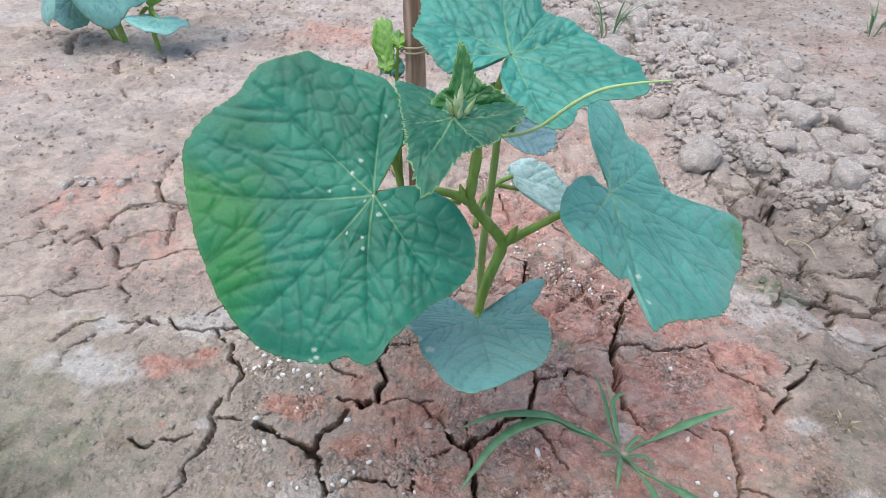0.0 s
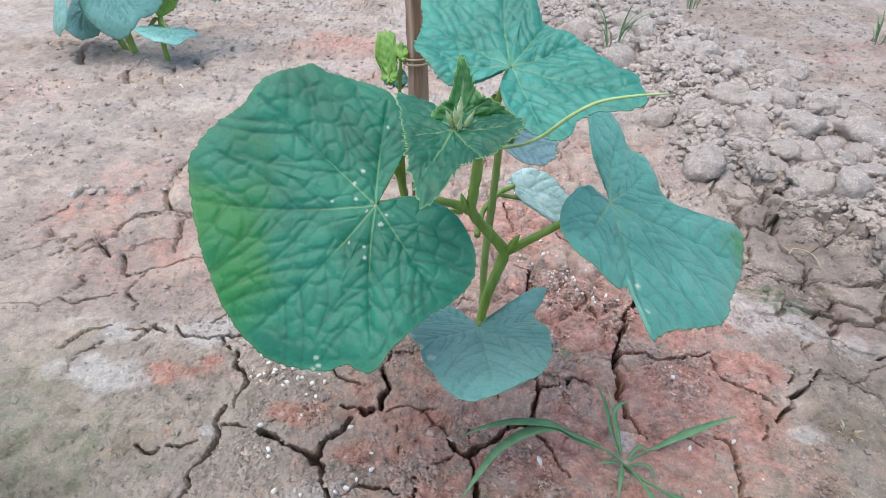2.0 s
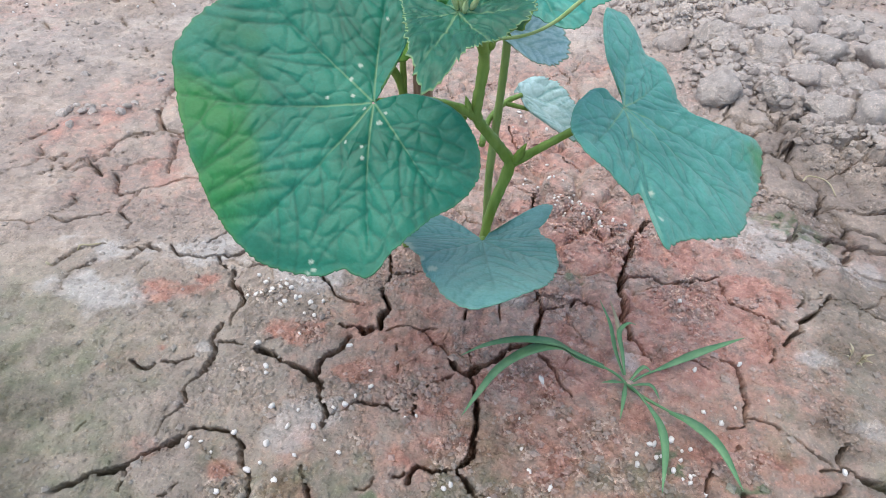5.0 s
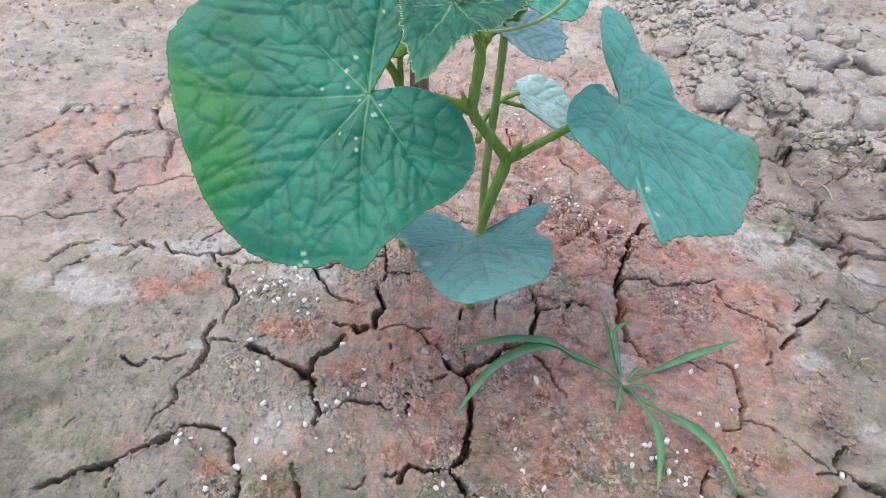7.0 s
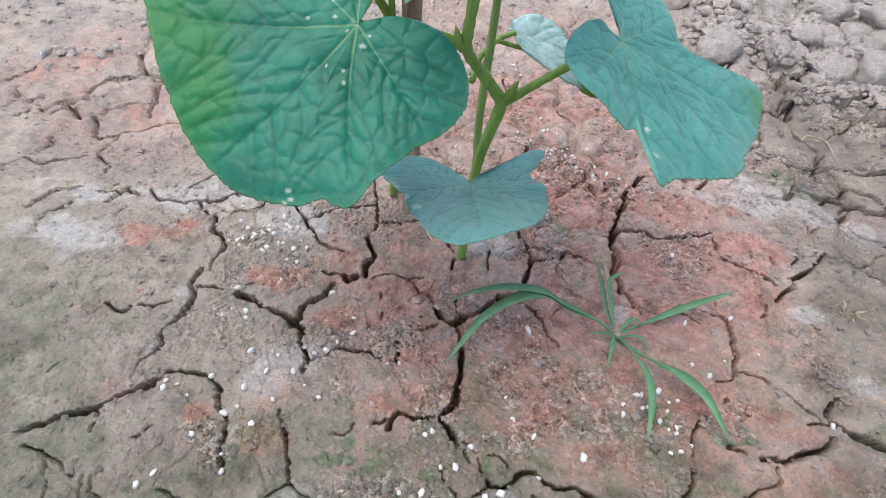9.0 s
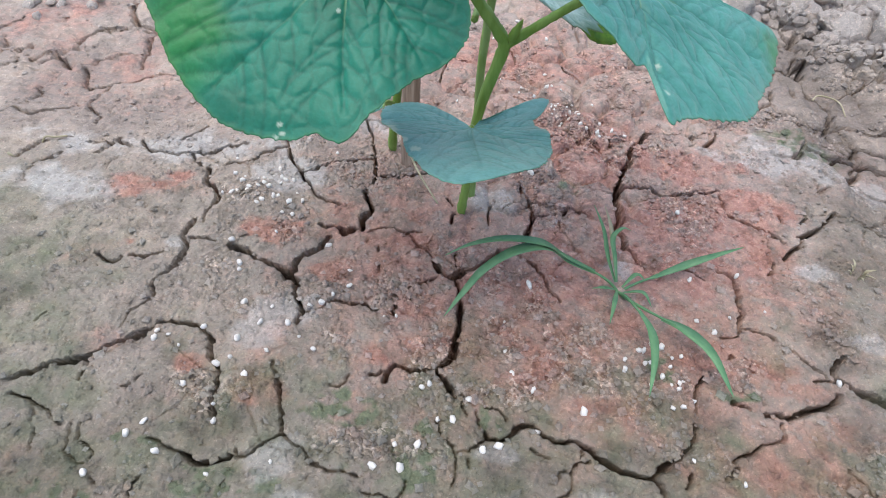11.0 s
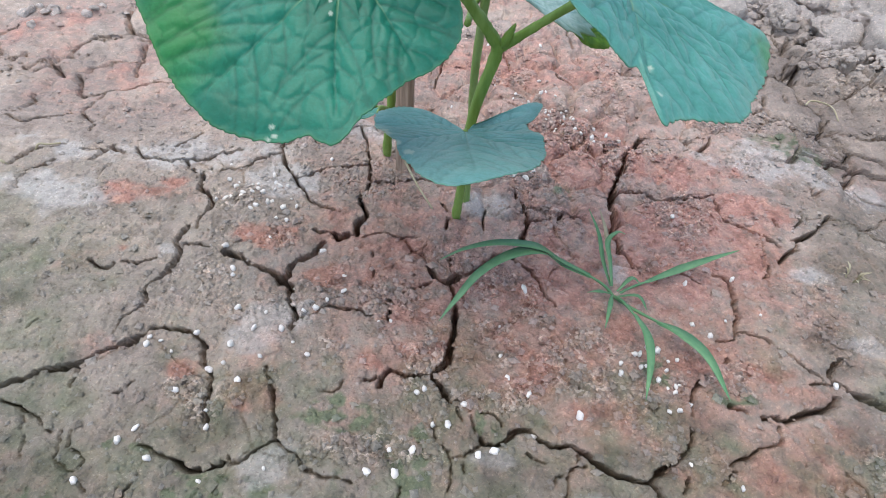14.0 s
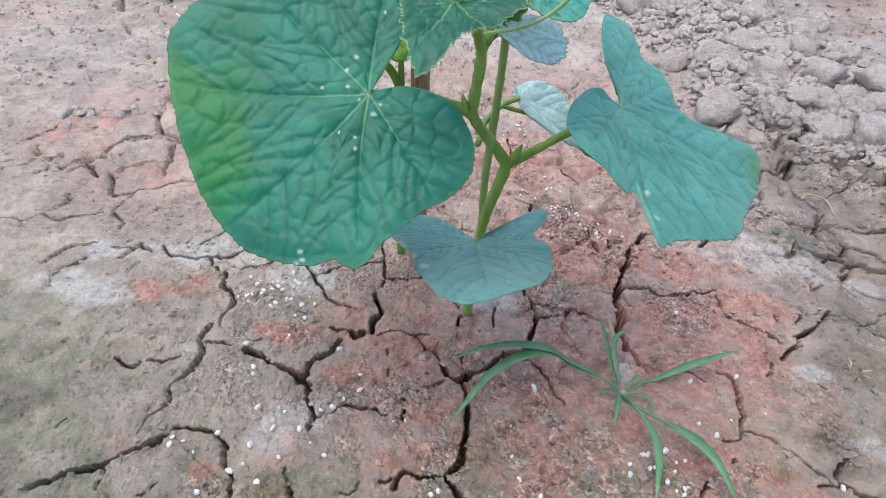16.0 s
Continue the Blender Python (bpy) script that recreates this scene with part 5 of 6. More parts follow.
tube("petiole", [(0.024, 0.392, 0.178, 0.0022), (0.028, 0.425, 0.178, 0.0021), (0.040, 0.443, 0.184, 0.0020), (0.053, 0.4545, 0.1855, 0.0017)], STEM, back_leaf)
hidden = leaf(plant, (0.106, 0.462, 0.153), (0.1, -0.85, 0.5), [(-131, 0.006), (-91, 0.010), (-61, 0.017), (-46, 0.024), (-31, 0.030), (-19, 0.026), (-1, 0.018), (29, 0.012), (69, 0.006)], [(-31, 0.027)], LEAF_YOUNG, "small bright green leaf hanging behind a larger one", (2, 0, -2), 0.0006, 0.008, 41, (), (), (90, 20))
tube("petiole", [(0.040, 0.443, 0.184, 0.0018), (0.073, 0.459, 0.168, 0.0016), (0.107, 0.463, 0.152, 0.0013)], STEM, hidden)
tube("branch", [(0.034, 0.432, -0.01, 0.0034), (0.033, 0.431, 0.060, 0.0033), (0.032, 0.430, 0.125, 0.0032), (0.035, 0.428, 0.182, 0.0031), (0.037, 0.424, 0.227, 0.0029), (0.036, 0.410, 0.262, 0.0026), (0.031, 0.392, 0.284, 0.0022)], STEM_PALE, plant, "thin pale green side shoot")
tube("tendril", [(0.022, 0.352, 0.268, 0.0011), (0.041, 0.330, 0.280, 0.0009), (0.054, 0.320, 0.291, 0.0010), (0.066, 0.310, 0.307, 0.0010), (0.078, 0.305, 0.317, 0.0009), (0.092, 0.300, 0.3225, 0.0007), (0.108, 0.295, 0.3265, 0.0004)], TENDRIL, plant, "pale yellowish green tendril", 8, 8, 0.05)
for c, a, l, w in (((0.010, 0.318, 0.297), (0.05, -0.15, 1), 0.017, 0.0036), ((0.007, 0.317, 0.296), (-0.35, -0.3, 1), 0.012, 0.003), ((0.013, 0.317, 0.296), (0.45, -0.3, 1), 0.013, 0.003), ((0.010, 0.315, 0.295), (0.1, -0.5, 0.8), 0.011, 0.0028), ((0.009, 0.316, 0.296), (-0.1, -0.3, 1), 0.014, 0.0026)):
    pod("bud", c, a, l, w, BUD, plant, "hairy pale green flower bud", seed=int(l * 1e4))
for c, a, l, w in (((0.048, 0.394, 0.163), (0.35, -0.2, 1), 0.020, 0.006), ((0.050, 0.396, 0.162), (0.9, -0.2, 1), 0.012, 0.005), ((0.016, 0.381, 0.203), (-0.25, -0.1, 1), 0.018, 0.005), ((0.013, 0.384, 0.202), (-1.0, -0.1, 0.3), 0.010, 0.004), ((0.024, 0.370, 0.255), (0.35, -0.5, 1), 0.012, 0.005)):
    pod("bud", c, a, l, w, STEM, plant, "small pointed green axil bud", seed=int(l * 1e4) + 3)

# ---- the stake and the seedling behind it ----
stake = thing("wooden_stake", (-0.0245, 0.472, 0.0), "weathered brown wooden stake driven into the clay", "stake")
verts, faces = [], []
rng = np.random.default_rng(4)
for i, z in enumerate(np.linspace(-0.03, 0.62, 40)):
    for k, (dx, dy) in enumerate(((-1, -0.7), (-0.35, -0.95), (0.45, -0.9), (1, -0.6), (1.05, 0.5), (0.2, 0.9), (-0.95, 0.6))):
        verts.append((-0.0245 + dx * 0.0072 + 0.0012 * math.sin(z * 11) + rng.normal(0, 0.0003), 0.474 - 0.03 * z + dy * 0.0062 + rng.normal(0, 0.0003), z))
    if i:
        faces += [((i - 1) * 7 + k, (i - 1) * 7 + (k + 1) % 7, i * 7 + (k + 1) % 7, i * 7 + k) for k in range(7)]
faces.append(tuple(range(39 * 7, 40 * 7)))
put("pole", mesh_from("pole", verts, faces, WOOD, False), stake)
tube("string", [(-0.0245 + 0.0098 * math.cos(a), 0.4645 + 0.0085 * math.sin(a), 0.278 + 0.0006 * a, 0.0008) for a in np.linspace(0, 4 * math.pi, 17)], GRASS_DRY, stake, "thin straw-coloured tie", 6, 3, 0)

seedling = thing("cucumber_seedling", (-0.042, 0.488, 0.0), "smaller cucumber seedling climbing beside the stake", "plant")
tube("stem", [(-0.043, 0.493, -0.01, 0.0042), (-0.041, 0.484, 0.020, 0.0040), (-0.038, 0.480, 0.043, 0.0039), (-0.036, 0.478, 0.070, 0.0037), (-0.034, 0.474, 0.110, 0.0035), (-0.037, 0.470, 0.150, 0.0030), (-0.038, 0.465, 0.20, 0.0022), (-0.038, 0.462, 0.25, 0.0015), (-0.036, 0.460, 0.285, 0.0011)], STEM, seedling)
tube("side_shoot", [(-0.036, 0.470, 0.150, 0.0030), (-0.039, 0.466, 0.178, 0.0032), (-0.043, 0.462, 0.194, 0.0034), (-0.052, 0.452, 0.212, 0.0026)], STEM, seedling)
vivid = leaf(seedling, (-0.045, 0.458, 0.270), (-0.35, -0.85, 0.4),
             [(-150, 0.004), (-90, 0.004), (-40, 0.005), (0, 0.007), (40, 0.008), (70, 0.017), (92, 0.034), (104, 0.038), (116, 0.024), (135, 0.011), (165, 0.007), (200, 0.005)], [(102, 0.036), (60, 0.02), (140, 0.016)], LEAF_YOUNG, "bright green unfolding leaf with pale veins", (6, 0, -2), 0.0009, 0.007, 29, (), (), (120, 26), 0.06)
leaf(seedling, (-0.0355, 0.4600, 0.286), (-0.2, -0.8, 0.5), [(-120, 0.003), (-60, 0.004), (0, 0.005), (60, 0.007), (95, 0.011), (130, 0.007), (180, 0.004), (230, 0.003)], [(95, 0.017)], LEAF_YOUNG, "", (6, 0, -2), 0.0006, 0.006, 31, (), (), (70, 14), 0.06)
leaf(seedling, (-0.042, 0.470, 0.262), (0.1, -0.5, 0.8), [(-120, 0.003), (-40, 0.006), (20, 0.010), (60, 0.014), (100, 0.014), (160, 0.010), (230, 0.004)], [(60, 0.02)], LEAF_BLUE, "", (2, 0, -2), 0.0006, 0.008, 33, (), (), (70, 14))
hang = leaf(seedling, (-0.035, 0.455, 0.243), (0.0, -0.9, 0.3), [(-180, 0.006), (-150, 0.018), (-120, 0.026), (-95, 0.034), (-70, 0.028), (-40, 0.022), (0, 0.014), (60, 0.010), (120, 0.006), (170, 0.005)], [(-95, 0.03), (-130, 0.02), (-50, 0.02)], LEAF_YOUNG, "bright green small leaf hanging beside the stake", (4, 0, 3), 0.0007, 0.008, 35, (), (), (90, 20))
pale = leaf(seedling, (-0.044, 0.452, 0.070), (-0.2, 0.15, 0.95), [(-130, 0.004), (-150, 0.014), (-165, 0.024), (-180, 0.030), (-195, 0.028), (-212, 0.020), (-235, 0.012), (-265, 0.006)][::-1], [(-180, 0.028)], LEAF_BLUE, "small pale lower leaf", (2, 0, 2), 0.0005, 0.01, 37, (), (), (70, 16))
tube("petiole", [(-0.037, 0.478, 0.058, 0.0016), (-0.044, 0.464, 0.068, 0.0014), (-0.0445, 0.4525, 0.0695, 0.0011)], STEM_PALE, pale)
tube("petiole", [(-0.037, 0.478, 0.055, 0.0018), (-0.046, 0.466, 0.066, 0.0018), (-0.060, 0.458, 0.080, 0.0018), (-0.072, 0.45, 0.095, 0.0017)], STEM_PALE, seedling, "cut pale leaf stalk")
straw = thing("straw", (-0.01, 0.44, 0.01), "dry pale straw lying on the clay", "straw")
tube("stalk", [(-0.026, 0.475, 0.012, 0.0011), (-0.020, 0.462, 0.010, 0.0011), (-0.009, 0.438, 0.009, 0.0010), (0.006, 0.411, 0.007, 0.0008)], GRASS_DRY, straw, "", 6, 5, 0.0)

bent = thing("straw", (0.42, 0.65, 0.0), "curved pale straw on brown clods", "straw")
tube("stalk", [(0.405, 0.649, level(0.405, 0.649) + 0.003, 0.0010), (0.416, 0.662, level(0.416, 0.662) + 0.006, 0.0010), (0.428, 0.657, level(0.428, 0.657) + 0.007, 0.0009), (0.432, 0.642, level(0.432, 0.642) + 0.005, 0.0009), (0.434, 0.626, level(0.434, 0.626) + 0.002, 0.0008)], GRASS_DRY, bent, "", 6, 5, 0.0)

twig = thing("twig", (-0.365, 0.456, 0.0), "thin dry yellowish twig lying on pale clay", "twig")
tube("stalk", [(-0.378, 0.436, level(-0.378, 0.436) + 0.0040, 0.0013), (-0.371, 0.446, level(-0.371, 0.446) + 0.0040, 0.0012), (-0.365, 0.456, level(-0.365, 0.456) + 0.0040, 0.0011), (-0.358, 0.461, level(-0.358, 0.461) + 0.0040, 0.0010), (-0.350, 0.464, level(-0.350, 0.464) + 0.0040, 0.0009), (-0.340, 0.467, level(-0.340, 0.467) + 0.0040, 0.0008)], GRASS_DRY, twig, "", 6, 5, 0.0)

# ---- the weed in front ----
weed = thing("grass_weed", (0.150, 0.333, 0.0), "small green grass weed rooted in a crack", "grass")
g0 = level(0.150, 0.333)
ROOT = (0.150, 0.333, g0)
for width, mat, pts in (
        (0.0105, GRASS, [(0.129, 0.335, 0.017), (0.106, 0.337, 0.026), (0.088, 0.331, 0.043), (0.066, 0.324, 0.043), (0.046, 0.317, 0.030), (0.032, 0.306, 0.015), (0.020, 0.291, 0.006)]),
        (0.0085, GRASS, [(0.129, 0.336, 0.018), (0.106, 0.337, 0.029), (0.086, 0.333, 0.045), (0.058, 0.331, 0.048), (0.035, 0.331, 0.040), (0.017, 0.331, 0.027)]),
        (0.0085, GRASS, [(0.175, 0.345, 0.006), (0.196, 0.354, 0.010), (0.218, 0.360, 0.018), (0.243, 0.365, 0.028)]),
        (0.0105, GRASS, [(0.174, 0.300, 0.012), (0.187, 0.289, 0.015), (0.202, 0.271, 0.014), (0.213, 0.244, 0.006)]),
        (0.0070, GRASS, [(0.158, 0.305, 0.014), (0.163, 0.285, 0.016), (0.163, 0.265, 0.013), (0.157, 0.238, 0.007)]),
        (0.0040, GRASS, [(0.148, 0.332, 0.004), (0.143, 0.315, 0.010), (0.138, 0.296, 0.006)]),
        (0.0045, GRASS, [(0.148, 0.338, 0.006), (0.145, 0.350, 0.020), (0.142, 0.360, 0.031), (0.149, 0.366, 0.036), (0.156, 0.368, 0.033)]),
        (0.0040, GRASS, [(0.147, 0.338, 0.006), (0.141, 0.355, 0.016), (0.137, 0.372, 0.028), (0.130, 0.391, 0.036)]),
        (0.0045, GRASS_DRY, [(0.148, 0.339, 0.006), (0.145, 0.358, 0.018), (0.143, 0.375, 0.028), (0.139, 0.394, 0.034)]),
        (0.0040, GRASS, [(0.152, 0.335, 0.004), (0.162, 0.342, 0.012), (0.170, 0.340, 0.008)]),
        (0.0038, GRASS, [(0.152, 0.330, 0.004), (0.165, 0.326, 0.010), (0.172, 0.318, 0.004)]),
        (0.0036, GRASS, [(0.148, 0.332, 0.004), (0.136, 0.326, 0.012), (0.128, 0.328, 0.008)])):
    blade("blade", pts, width, mat, weed, "dry straw-coloured blade" if mat is GRASS_DRY else "")
for pts in ([(*ROOT, 0.0013), (0.141, 0.334, 0.010, 0.0011), (0.127, 0.335, 0.019, 0.0009), (0.105, 0.338, 0.028, 0.0008)], [(*ROOT, 0.0013), (0.165, 0.342, 0.003, 0.0011), (0.180, 0.347, 0.007, 0.0009)],
            [(*ROOT, 0.0013), (0.158, 0.315, 0.009, 0.0012), (0.174, 0.300, 0.013, 0.0010), (0.182, 0.293, 0.015, 0.0008)], [(*ROOT, 0.0014), (0.153, 0.322, 0.008, 0.0011), (0.159, 0.302, 0.014, 0.0009)]):
    tube("culm", [(p[0], p[1], p[2], p[3]) for p in pts], GRASS, weed, "", 6, 5, 0.0)

# ---- the plant farther back ----
far_plant = thing("cucumber_plant", (-0.70, 1.31, 0.0), "cucumber plant farther along the bed, bluish green leaves", "plant")
for pts in ([(-0.690, 1.30, -0.01, 0.007), (-0.700, 1.30, 0.05, 0.007), (-0.705, 1.29, 0.12, 0.006), (-0.68, 1.28, 0.20, 0.005)], [(-0.720, 1.325, -0.01, 0.006), (-0.735, 1.315, 0.05, 0.006), (-0.75, 1.30, 0.14, 0.005)], [(-0.606, 1.262, -0.01, 0.005), (-0.608, 1.265, 0.05, 0.005), (-0.60, 1.28, 0.12, 0.005), (-0.585, 1.30, 0.18, 0.004)]):
    tube("stem", pts, STEM, far_plant)
FAR_OUT = [(100, 0.01), (112, 0.055), (140, 0.080), (170, 0.088), (200, 0.092), (235, 0.095), (270, 0.105), (305, 0.095), (340, 0.092), (370, 0.088), (400, 0.080), (428, 0.055), (440, 0.01)]
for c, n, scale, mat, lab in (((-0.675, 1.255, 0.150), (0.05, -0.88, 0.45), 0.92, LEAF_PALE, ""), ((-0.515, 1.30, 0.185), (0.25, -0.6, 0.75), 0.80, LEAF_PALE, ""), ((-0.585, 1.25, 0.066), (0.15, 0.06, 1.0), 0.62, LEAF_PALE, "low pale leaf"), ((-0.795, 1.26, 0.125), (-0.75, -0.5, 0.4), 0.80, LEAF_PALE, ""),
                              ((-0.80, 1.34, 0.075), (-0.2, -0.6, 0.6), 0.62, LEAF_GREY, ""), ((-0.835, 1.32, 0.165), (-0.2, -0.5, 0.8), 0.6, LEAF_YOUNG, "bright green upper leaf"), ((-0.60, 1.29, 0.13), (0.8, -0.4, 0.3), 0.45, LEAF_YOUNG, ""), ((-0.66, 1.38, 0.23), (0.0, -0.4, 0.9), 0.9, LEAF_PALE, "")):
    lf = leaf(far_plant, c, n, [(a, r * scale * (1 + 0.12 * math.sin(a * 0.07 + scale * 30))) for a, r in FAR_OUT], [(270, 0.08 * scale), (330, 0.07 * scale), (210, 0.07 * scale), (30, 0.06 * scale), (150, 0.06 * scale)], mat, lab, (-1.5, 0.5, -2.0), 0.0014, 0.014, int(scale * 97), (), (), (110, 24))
    tube("petiole", [(c[0] * 0.4 - 0.705 * 0.6, 1.30, 0.6 * c[2], 0.0045), (c[0] * 0.7 - 0.70 * 0.3, 0.5 * (c[1] + 1.31), c[2] + 0.012, 0.0036), (c[0], c[1] + 0.002, c[2] - 0.003, 0.0028)], STEM, lf)

# ---- grass tufts beyond the bank ----
def tuft(base, blades, tall, seed, label, mat=GRASS):
    t = thing("grass_tuft", (*base, level(*base)), label, "grass")
    z0, r = level(*base), np.random.default_rng(seed)
    for k in range(blades):
        a, lean, h = r.uniform(0, 2 * math.pi), r.uniform(0.2, 0.9), tall * r.uniform(0.5, 1.1)
        x, y = base[0] + min(0.01, 0.4 * tall) * math.cos(a), base[1] + min(0.01, 0.4 * tall) * math.sin(a)
        blade("blade", [(x, y, z0 - 0.004), (x + 0.35 * lean * h * math.cos(a), y + 0.35 * lean * h * math.sin(a), z0 + 0.5 * h), (x + lean * h * math.cos(a), y + lean * h * math.sin(a), z0 + h * (1 - 0.35 * lean))], min(0.005, 0.25 * tall), mat if r.random() < 0.7 else GRASS_DRY, t, steps=5)


tuft((0.344, 0.372), 9, 0.010, 9, "tiny withered grey tuft on the clay", GRASS_DRY)
tuft((0.30, 1.32), 9, 0.12, 5, "thin grass tuft among the grey clods")
tuft((0.59, 1.78), 10, 0.06, 6, "low grass tuft on the flat clay")
tuft((0.93, 1.50), 7, 0.09, 7, "sparse green weed on the reddish clay")
tuft((0.72, 0.98), 5, 0.10, 8, "sparse grass blades on the clod bank")

# ---- loose clods, crumbs and pellets ----
def clod_mesh(name, seed, detail):
    bm = bmesh.new()
    bmesh.ops.create_icosphere(bm, subdivisions=detail, radius=1.0)
    off = Vector((seed * 7.3, seed * 3.1, seed * 1.7))
    r = random.Random(seed)
    cuts = [(Vector((r.uniform(-1, 1), r.uniform(-1, 1), r.uniform(-1, 1))).normalized(), r.uniform(0.66, 0.94)) for _ in range(10)]
    for v in bm.verts:
        d = v.co.normalized()
        rad = min([1.0] + [lim / max(d.dot(n), 1e-3) for n, lim in cuts if d.dot(n) > 0.05])
        rad *= 1.2 + 0.2 * noise.noise(d * 1.7 + off) + 0.30 * abs(noise.noise(d * 3.5 + off)) + 0.22 * noise.noise(d * 8 + off) + 0.24 * noise.noise(d * 18 + off)
        v.co = d * rad
        v.co.z *= 0.8
    me = bpy.data.meshes.new(name)
    bm.to_mesh(me)
    bm.free()
    me.materials.append(CLOD)
    me.polygons.foreach_set("use_smooth", np.ones(len(me.polygons), bool))
    return me


CLODS = [clod_mesh("clod", s, 3) for s in range(9)]
FINE_CLODS = [clod_mesh("clod", s, 2) for s in range(9, 18)]
BIG_CLODS = [clod_mesh("clod", s, 4) for s in range(20, 24)]
rng = np.random.default_rng(12)


def clod(x, y, size, kind, shapes):
    ob = new("clod", shapes[int(rng.integers(len(shapes)))])
    ob.matrix_basis = Matrix.LocRotScale((x, y, level(x, y) + size * 0.08), Euler(rng.uniform(-0.5, 0.5, 2).tolist() + [rng.uniform(0, 6.28)]), (size * rng.uniform(0.85, 1.25), size * rng.uniform(0.85, 1.15), size * rng.uniform(0.75, 1.05)))
    return tagged(ob, kind, "clod", "clods on the bank")


for x, y, size in ((0.427, 0.825, 0.030), (0.468, 0.795, 0.030), (0.447, 0.928, 0.043), (0.376, 1.236, 0.040), (0.554, 1.50, 0.035), (0.507, 1.348, 0.035), (0.579, 1.162, 0.050), (0.62, 0.905, 0.040), (0.382, 0.997, 0.042), (0.649, 1.27, 0.035), (0.60, 1.05, 0.05), (0.40, 1.588, 0.04), (0.545, 0.845, 0.035), (0.50, 0.86, 0.028)):
    clod(x, y, size * 0.62, "large grey dry clay clod on the bank", BIG_CLODS)
for x, y in ((-0.511, 0.714), (-0.506, 0.725), (-0.500, 0.735), (-0.486, 0.723), (-0.485, 0.736), (-0.473, 0.720), (-0.469, 0.743), (-0.438, 0.727), (-0.434, 0.739), (-0.429, 0.749), (-0.439, 0.829), (-0.431, 0.840), (-0.422, 0.817), (-0.542, 0.800), (-0.530, 0.819), (-0.484, 0.686)):
    clod(x, y, rng.uniform(0.004, 0.0065), "pale lump of dry clay lying on the crust", FINE_CLODS)
made = 0
while made < 280:
    y = 0.52 + 1.3 * rng.random() ** 1.6
    x = np.interp(y, [p[1] for p in BANK[::-1]], [p[0] for p in BANK[::-1]]) + rng.normal(0, 0.10)
    if x > 1.0 or bank(np.array([x]), np.array([y]))[0] < rng.uniform(0.05, 0.9):
        continue
    size = float(np.clip(rng.lognormal(-4.45, 0.5), 0.006, 0.028)) * (0.75 + 0.3 * y)
    clod(x, y, size, "small dry clay clod", CLODS if size > 0.011 else FINE_CLODS)
    made += 1


def scatter(name, label, category, places, sizes, mat, seed, flat=0.5, tiny=False):
    """Very many crumbs as one mesh."""
    r = np.random.default_rng(seed)
    f = (1 + 5 ** 0.5) / 2
    base = np.array([(-1, f, 0), (1, f, 0), (-1, -f, 0), (1, -f, 0), (0, -1, f), (0, 1, f), (0, -1, -f), (0, 1, -f), (f, 0, -1), (f, 0, 1), (-f, 0, -1), (-f, 0, 1)]) / 1.9
    tri = np.array([(0, 11, 5), (0, 5, 1), (0, 1, 7), (0, 7, 10), (0, 10, 11), (1, 5, 9), (5, 11, 4), (11, 10, 2), (10, 7, 6), (7, 1, 8), (3, 9, 4), (3, 4, 2), (3, 2, 6), (3, 6, 8), (3, 8, 9), (4, 9, 5), (2, 4, 11), (6, 2, 10), (8, 6, 7), (9, 8, 1)])
    if tiny:
        base = np.array([(1, 0, 0), (0, 1, 0), (-1, 0, 0), (0, -1, 0), (0, 0, 1), (0, 0, -1)], float)
        tri = np.array([(0, 1, 4), (1, 2, 4), (2, 3, 4), (3, 0, 4), (1, 0, 5), (2, 1, 5), (3, 2, 5), (0, 3, 5)])
    corners = len(base)
    x, y = places[:, 0], places[:, 1]
    z = LAND["z"][np.searchsorted(LAND["y"], y), np.searchsorted(LAND["x"], x)] + sizes * 0.3 * flat
    n = len(x)
    turn = r.uniform(0, 2 * math.pi, n)
    v = base[None] * r.uniform(0.8, 1.15, (n, corners, 1)) * sizes[:, None, None] * np.stack([r.uniform(0.8, 1.4, n), r.uniform(0.7, 1.2, n), flat * r.uniform(0.6, 1.2, n)], 1)[:, None]
    c, s = np.cos(turn)[:, None], np.sin(turn)[:, None]
    v = np.stack([v[..., 0] * c - v[..., 1] * s, v[..., 0] * s + v[..., 1] * c, v[..., 2]], 2) + np.stack([x, y, z], 1)[:, None]
    me = bpy.data.meshes.new(name)
    me.from_pydata(v.reshape(-1, 3).tolist(), [], (tri[None] + corners * np.arange(n)[:, None, None]).reshape(-1, 3).tolist())
    me.materials.append(mat)
    marks = dict(zip(("red", "moss", "pale", "darker", "crumb"), height(x, y, True)[1:]))
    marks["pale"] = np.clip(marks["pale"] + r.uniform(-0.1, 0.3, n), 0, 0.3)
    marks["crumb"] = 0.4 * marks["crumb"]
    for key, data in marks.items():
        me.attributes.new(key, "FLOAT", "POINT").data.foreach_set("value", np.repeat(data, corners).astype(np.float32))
    return tagged(new(name, me), label, category, kind="stuff")


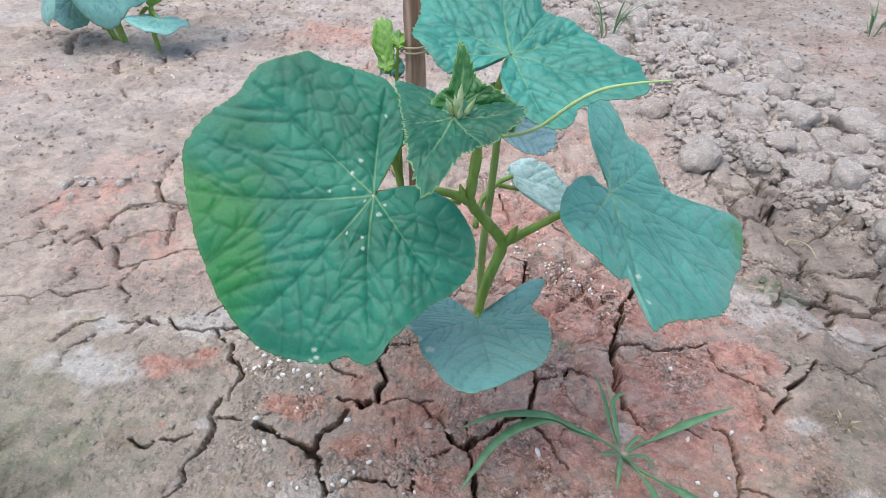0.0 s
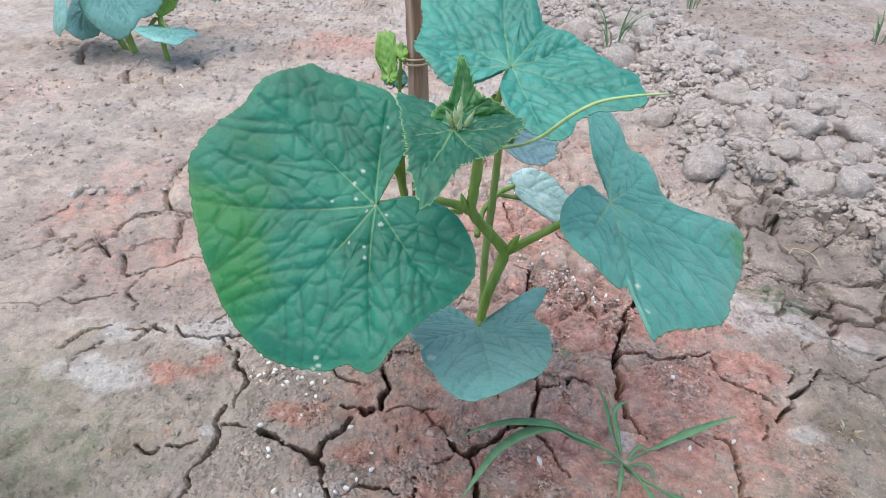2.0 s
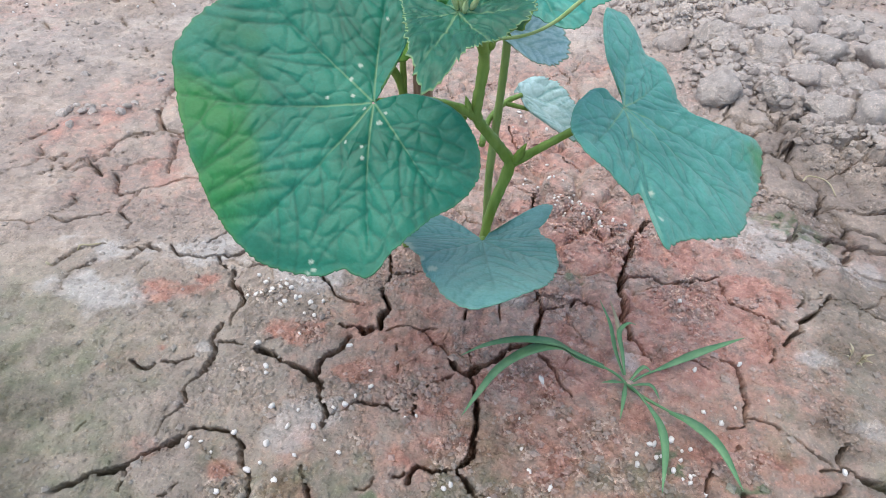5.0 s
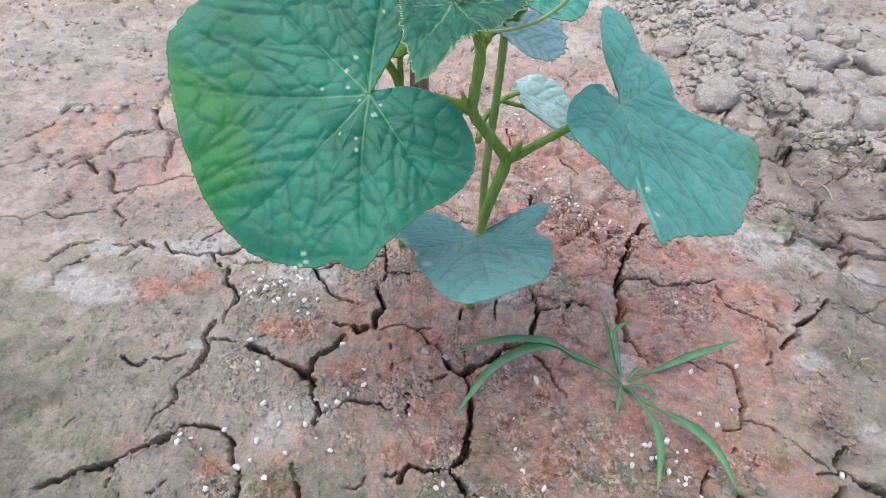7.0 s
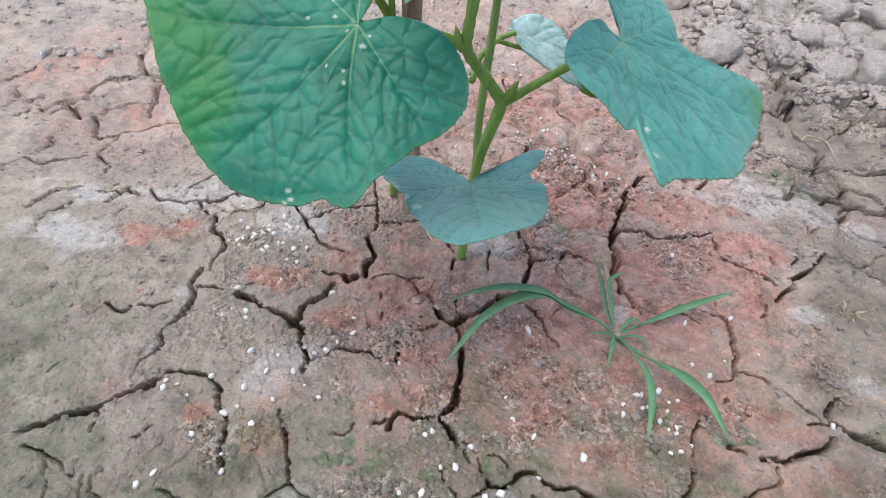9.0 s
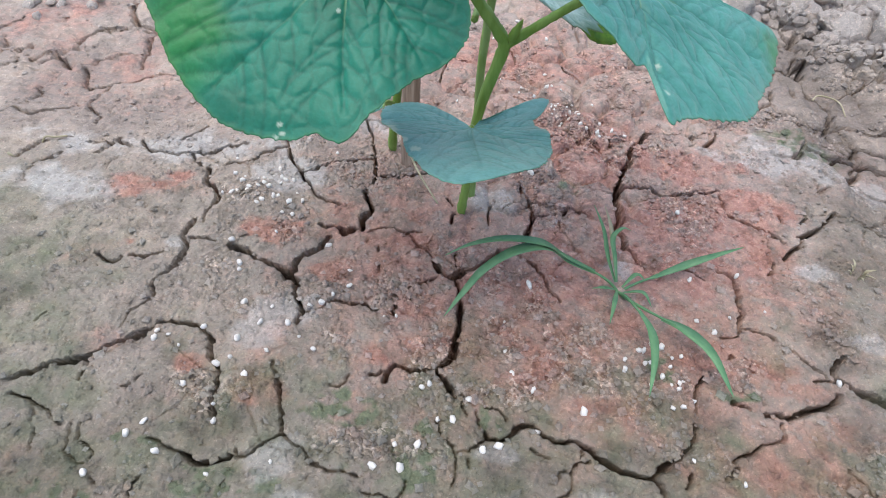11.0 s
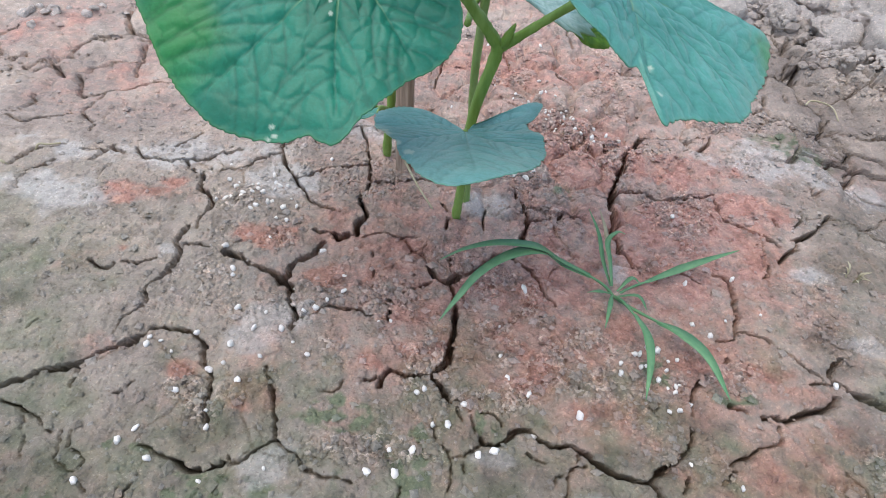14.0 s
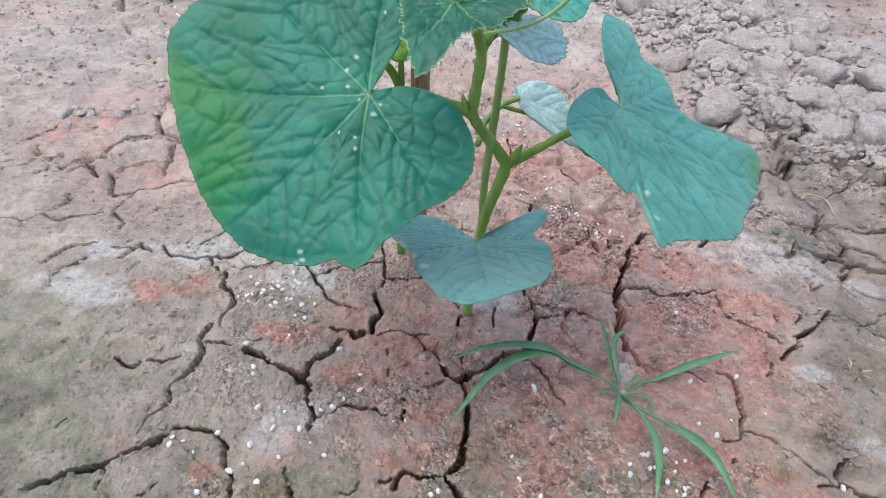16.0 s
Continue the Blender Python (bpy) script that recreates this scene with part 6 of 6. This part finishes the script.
def crumbs():
    r = np.random.default_rng(31)
    many = 260000
    p = np.stack([r.uniform(-0.9, 1.0, many), r.uniform(0.3, 2.1, many)], 1)
    loose, rough = bank(p[:, 0], p[:, 1]), smooth(0.0, 0.6, fbm(p[:, 0], p[:, 1], 0.07, 3, 91))
    keep = r.random(many) < 0.30 * loose + 0.10 * rough + 0.035
    p, loose = p[keep], loose[keep]
    size = np.clip(r.lognormal(-6.6, 0.5, len(p)), 0.0006, 0.004) * (0.7 + 0.6 * p[:, 1])
    flat = loose < 0.3
    scatter("soil_crumbs", "fine loose clay crumbs lying on the ground", "soil", p[flat], size[flat], SOIL, 33, 0.75, True)
    p, loose = p[~flat], loose[~flat]
    size = np.clip(r.lognormal(-5.75, 0.55, len(p)), 0.0012, 0.010) * (0.6 + 0.45 * p[:, 1])
    scatter("soil_crumbs", "grey lumps and crumbs heaped on the bank of clods", "soil", p, size, SOIL, 36, 0.9)
    many = 170000
    q = np.stack([r.uniform(-0.30, 0.36, many), r.uniform(0.14, 0.72, many)], 1)
    rough = smooth(0.3, 0.9, crumbly(q[:, 0], q[:, 1])) * smooth(-0.5, 0.3, fbm(q[:, 0], q[:, 1], 0.015, 2, 97))
    q = q[r.random(many) < 0.03 + 0.33 * rough]
    scatter("soil_crumbs", "fine loose clay crumbs on the reddish plates", "soil", q, np.clip(r.lognormal(-6.55, 0.5, len(q)), 0.0008, 0.0038), SOIL, 35, 0.75, True)


crumbs()

PELLETS = []
for s in range(4):
    bm = bmesh.new()
    bmesh.ops.create_icosphere(bm, subdivisions=2, radius=1.0)
    for v in bm.verts:
        v.co *= 1 + 0.45 * noise.noise(v.co * 1.5 + Vector((s * 5, 0, 0)))
        v.co.z *= 0.8
    me = bpy.data.meshes.new("pellet")
    bm.to_mesh(me)
    bm.free()
    me.materials.append(PELLET)
    me.polygons.foreach_set("use_smooth", np.ones(len(me.polygons), bool))
    PELLETS.append(me)
rng = np.random.default_rng(77)


def pellet(x, y, size):
    ob = new("fertilizer_pellet", PELLETS[int(rng.integers(4))])
    ob.matrix_basis = Matrix.LocRotScale((x, y, level(x, y) + size * 0.55), Euler(rng.uniform(0, 6, 3).tolist()), (size * rng.uniform(0.9, 1.5), size * 1.1, size))
    tagged(ob, "small white fertilizer pellet lying on the clay", "pellet", "pellets round the plant")


for x, y in ((-0.137, 0.445), (-0.149, 0.419), (-0.139, 0.417), (-0.108, 0.406), (-0.174, 0.435), (-0.155, 0.414), (-0.128, 0.43), (-0.076, 0.358), (-0.052, 0.315), (-0.139, 0.33)):
    pellet(x, y, rng.uniform(0.0019, 0.0025))
for x, y in ((-0.124, 0.292), (-0.069, 0.298), (-0.089, 0.277), (-0.12, 0.261), (-0.147, 0.27), (-0.129, 0.242), (-0.177, 0.257), (-0.184, 0.268), (-0.107, 0.233), (-0.022, 0.288)):
    pellet(x, y, rng.uniform(0.0019, 0.0025))
for x, y in ((0.082, 0.331), (0.069, 0.254), (0.041, 0.23), (0.116, 0.229), (0.168, 0.286), (0.174, 0.284), (0.215, 0.301), (0.293, 0.267), (0.061, 0.2), (0.189, 0.244)):
    pellet(x, y, rng.uniform(0.0019, 0.0025))
for x, y in ((-0.165, 0.185), (-0.179, 0.159), (-0.026, 0.172), (0.002, 0.18), (0.051, 0.196), (0.146, 0.17), (0.213, 0.431), (0.252, 0.181), (-0.112, 0.387), (-0.153, 0.355)):
    pellet(x, y, rng.uniform(0.0019, 0.0025))
# loose groups of pellets: place, reach, how many
for cx, cy, reach, count in ((-0.145, 0.425, 0.050, 26), (-0.10, 0.275, 0.035, 10), (-0.17, 0.26, 0.025, 3), (0.125, 0.572, 0.020, 20), (0.10, 0.60, 0.06, 12), (0.15, 0.545, 0.03, 8), (0.085, 0.467, 0.025, 8), (0.02, 0.20, 0.06, 7), (-0.09, 0.175, 0.05, 5),
                             (0.168, 0.268, 0.025, 20), (0.06, 0.26, 0.06, 4), (0.17, 0.20, 0.07, 3), (-0.05, 0.30, 0.05, 4), (0.22, 0.31, 0.05, 6), (-0.15, 0.19, 0.05, 3), (-0.55, 1.13, 0.08, 14), (-0.75, 1.12, 0.06, 8), (-0.62, 0.9, 0.1, 6), (0.05, 0.72, 0.08, 10)):
    for k in range(count):
        pellet(cx + rng.normal(0, reach * 0.5), cy + rng.normal(0, reach * 0.5), rng.uniform(0.0011, 0.0022))
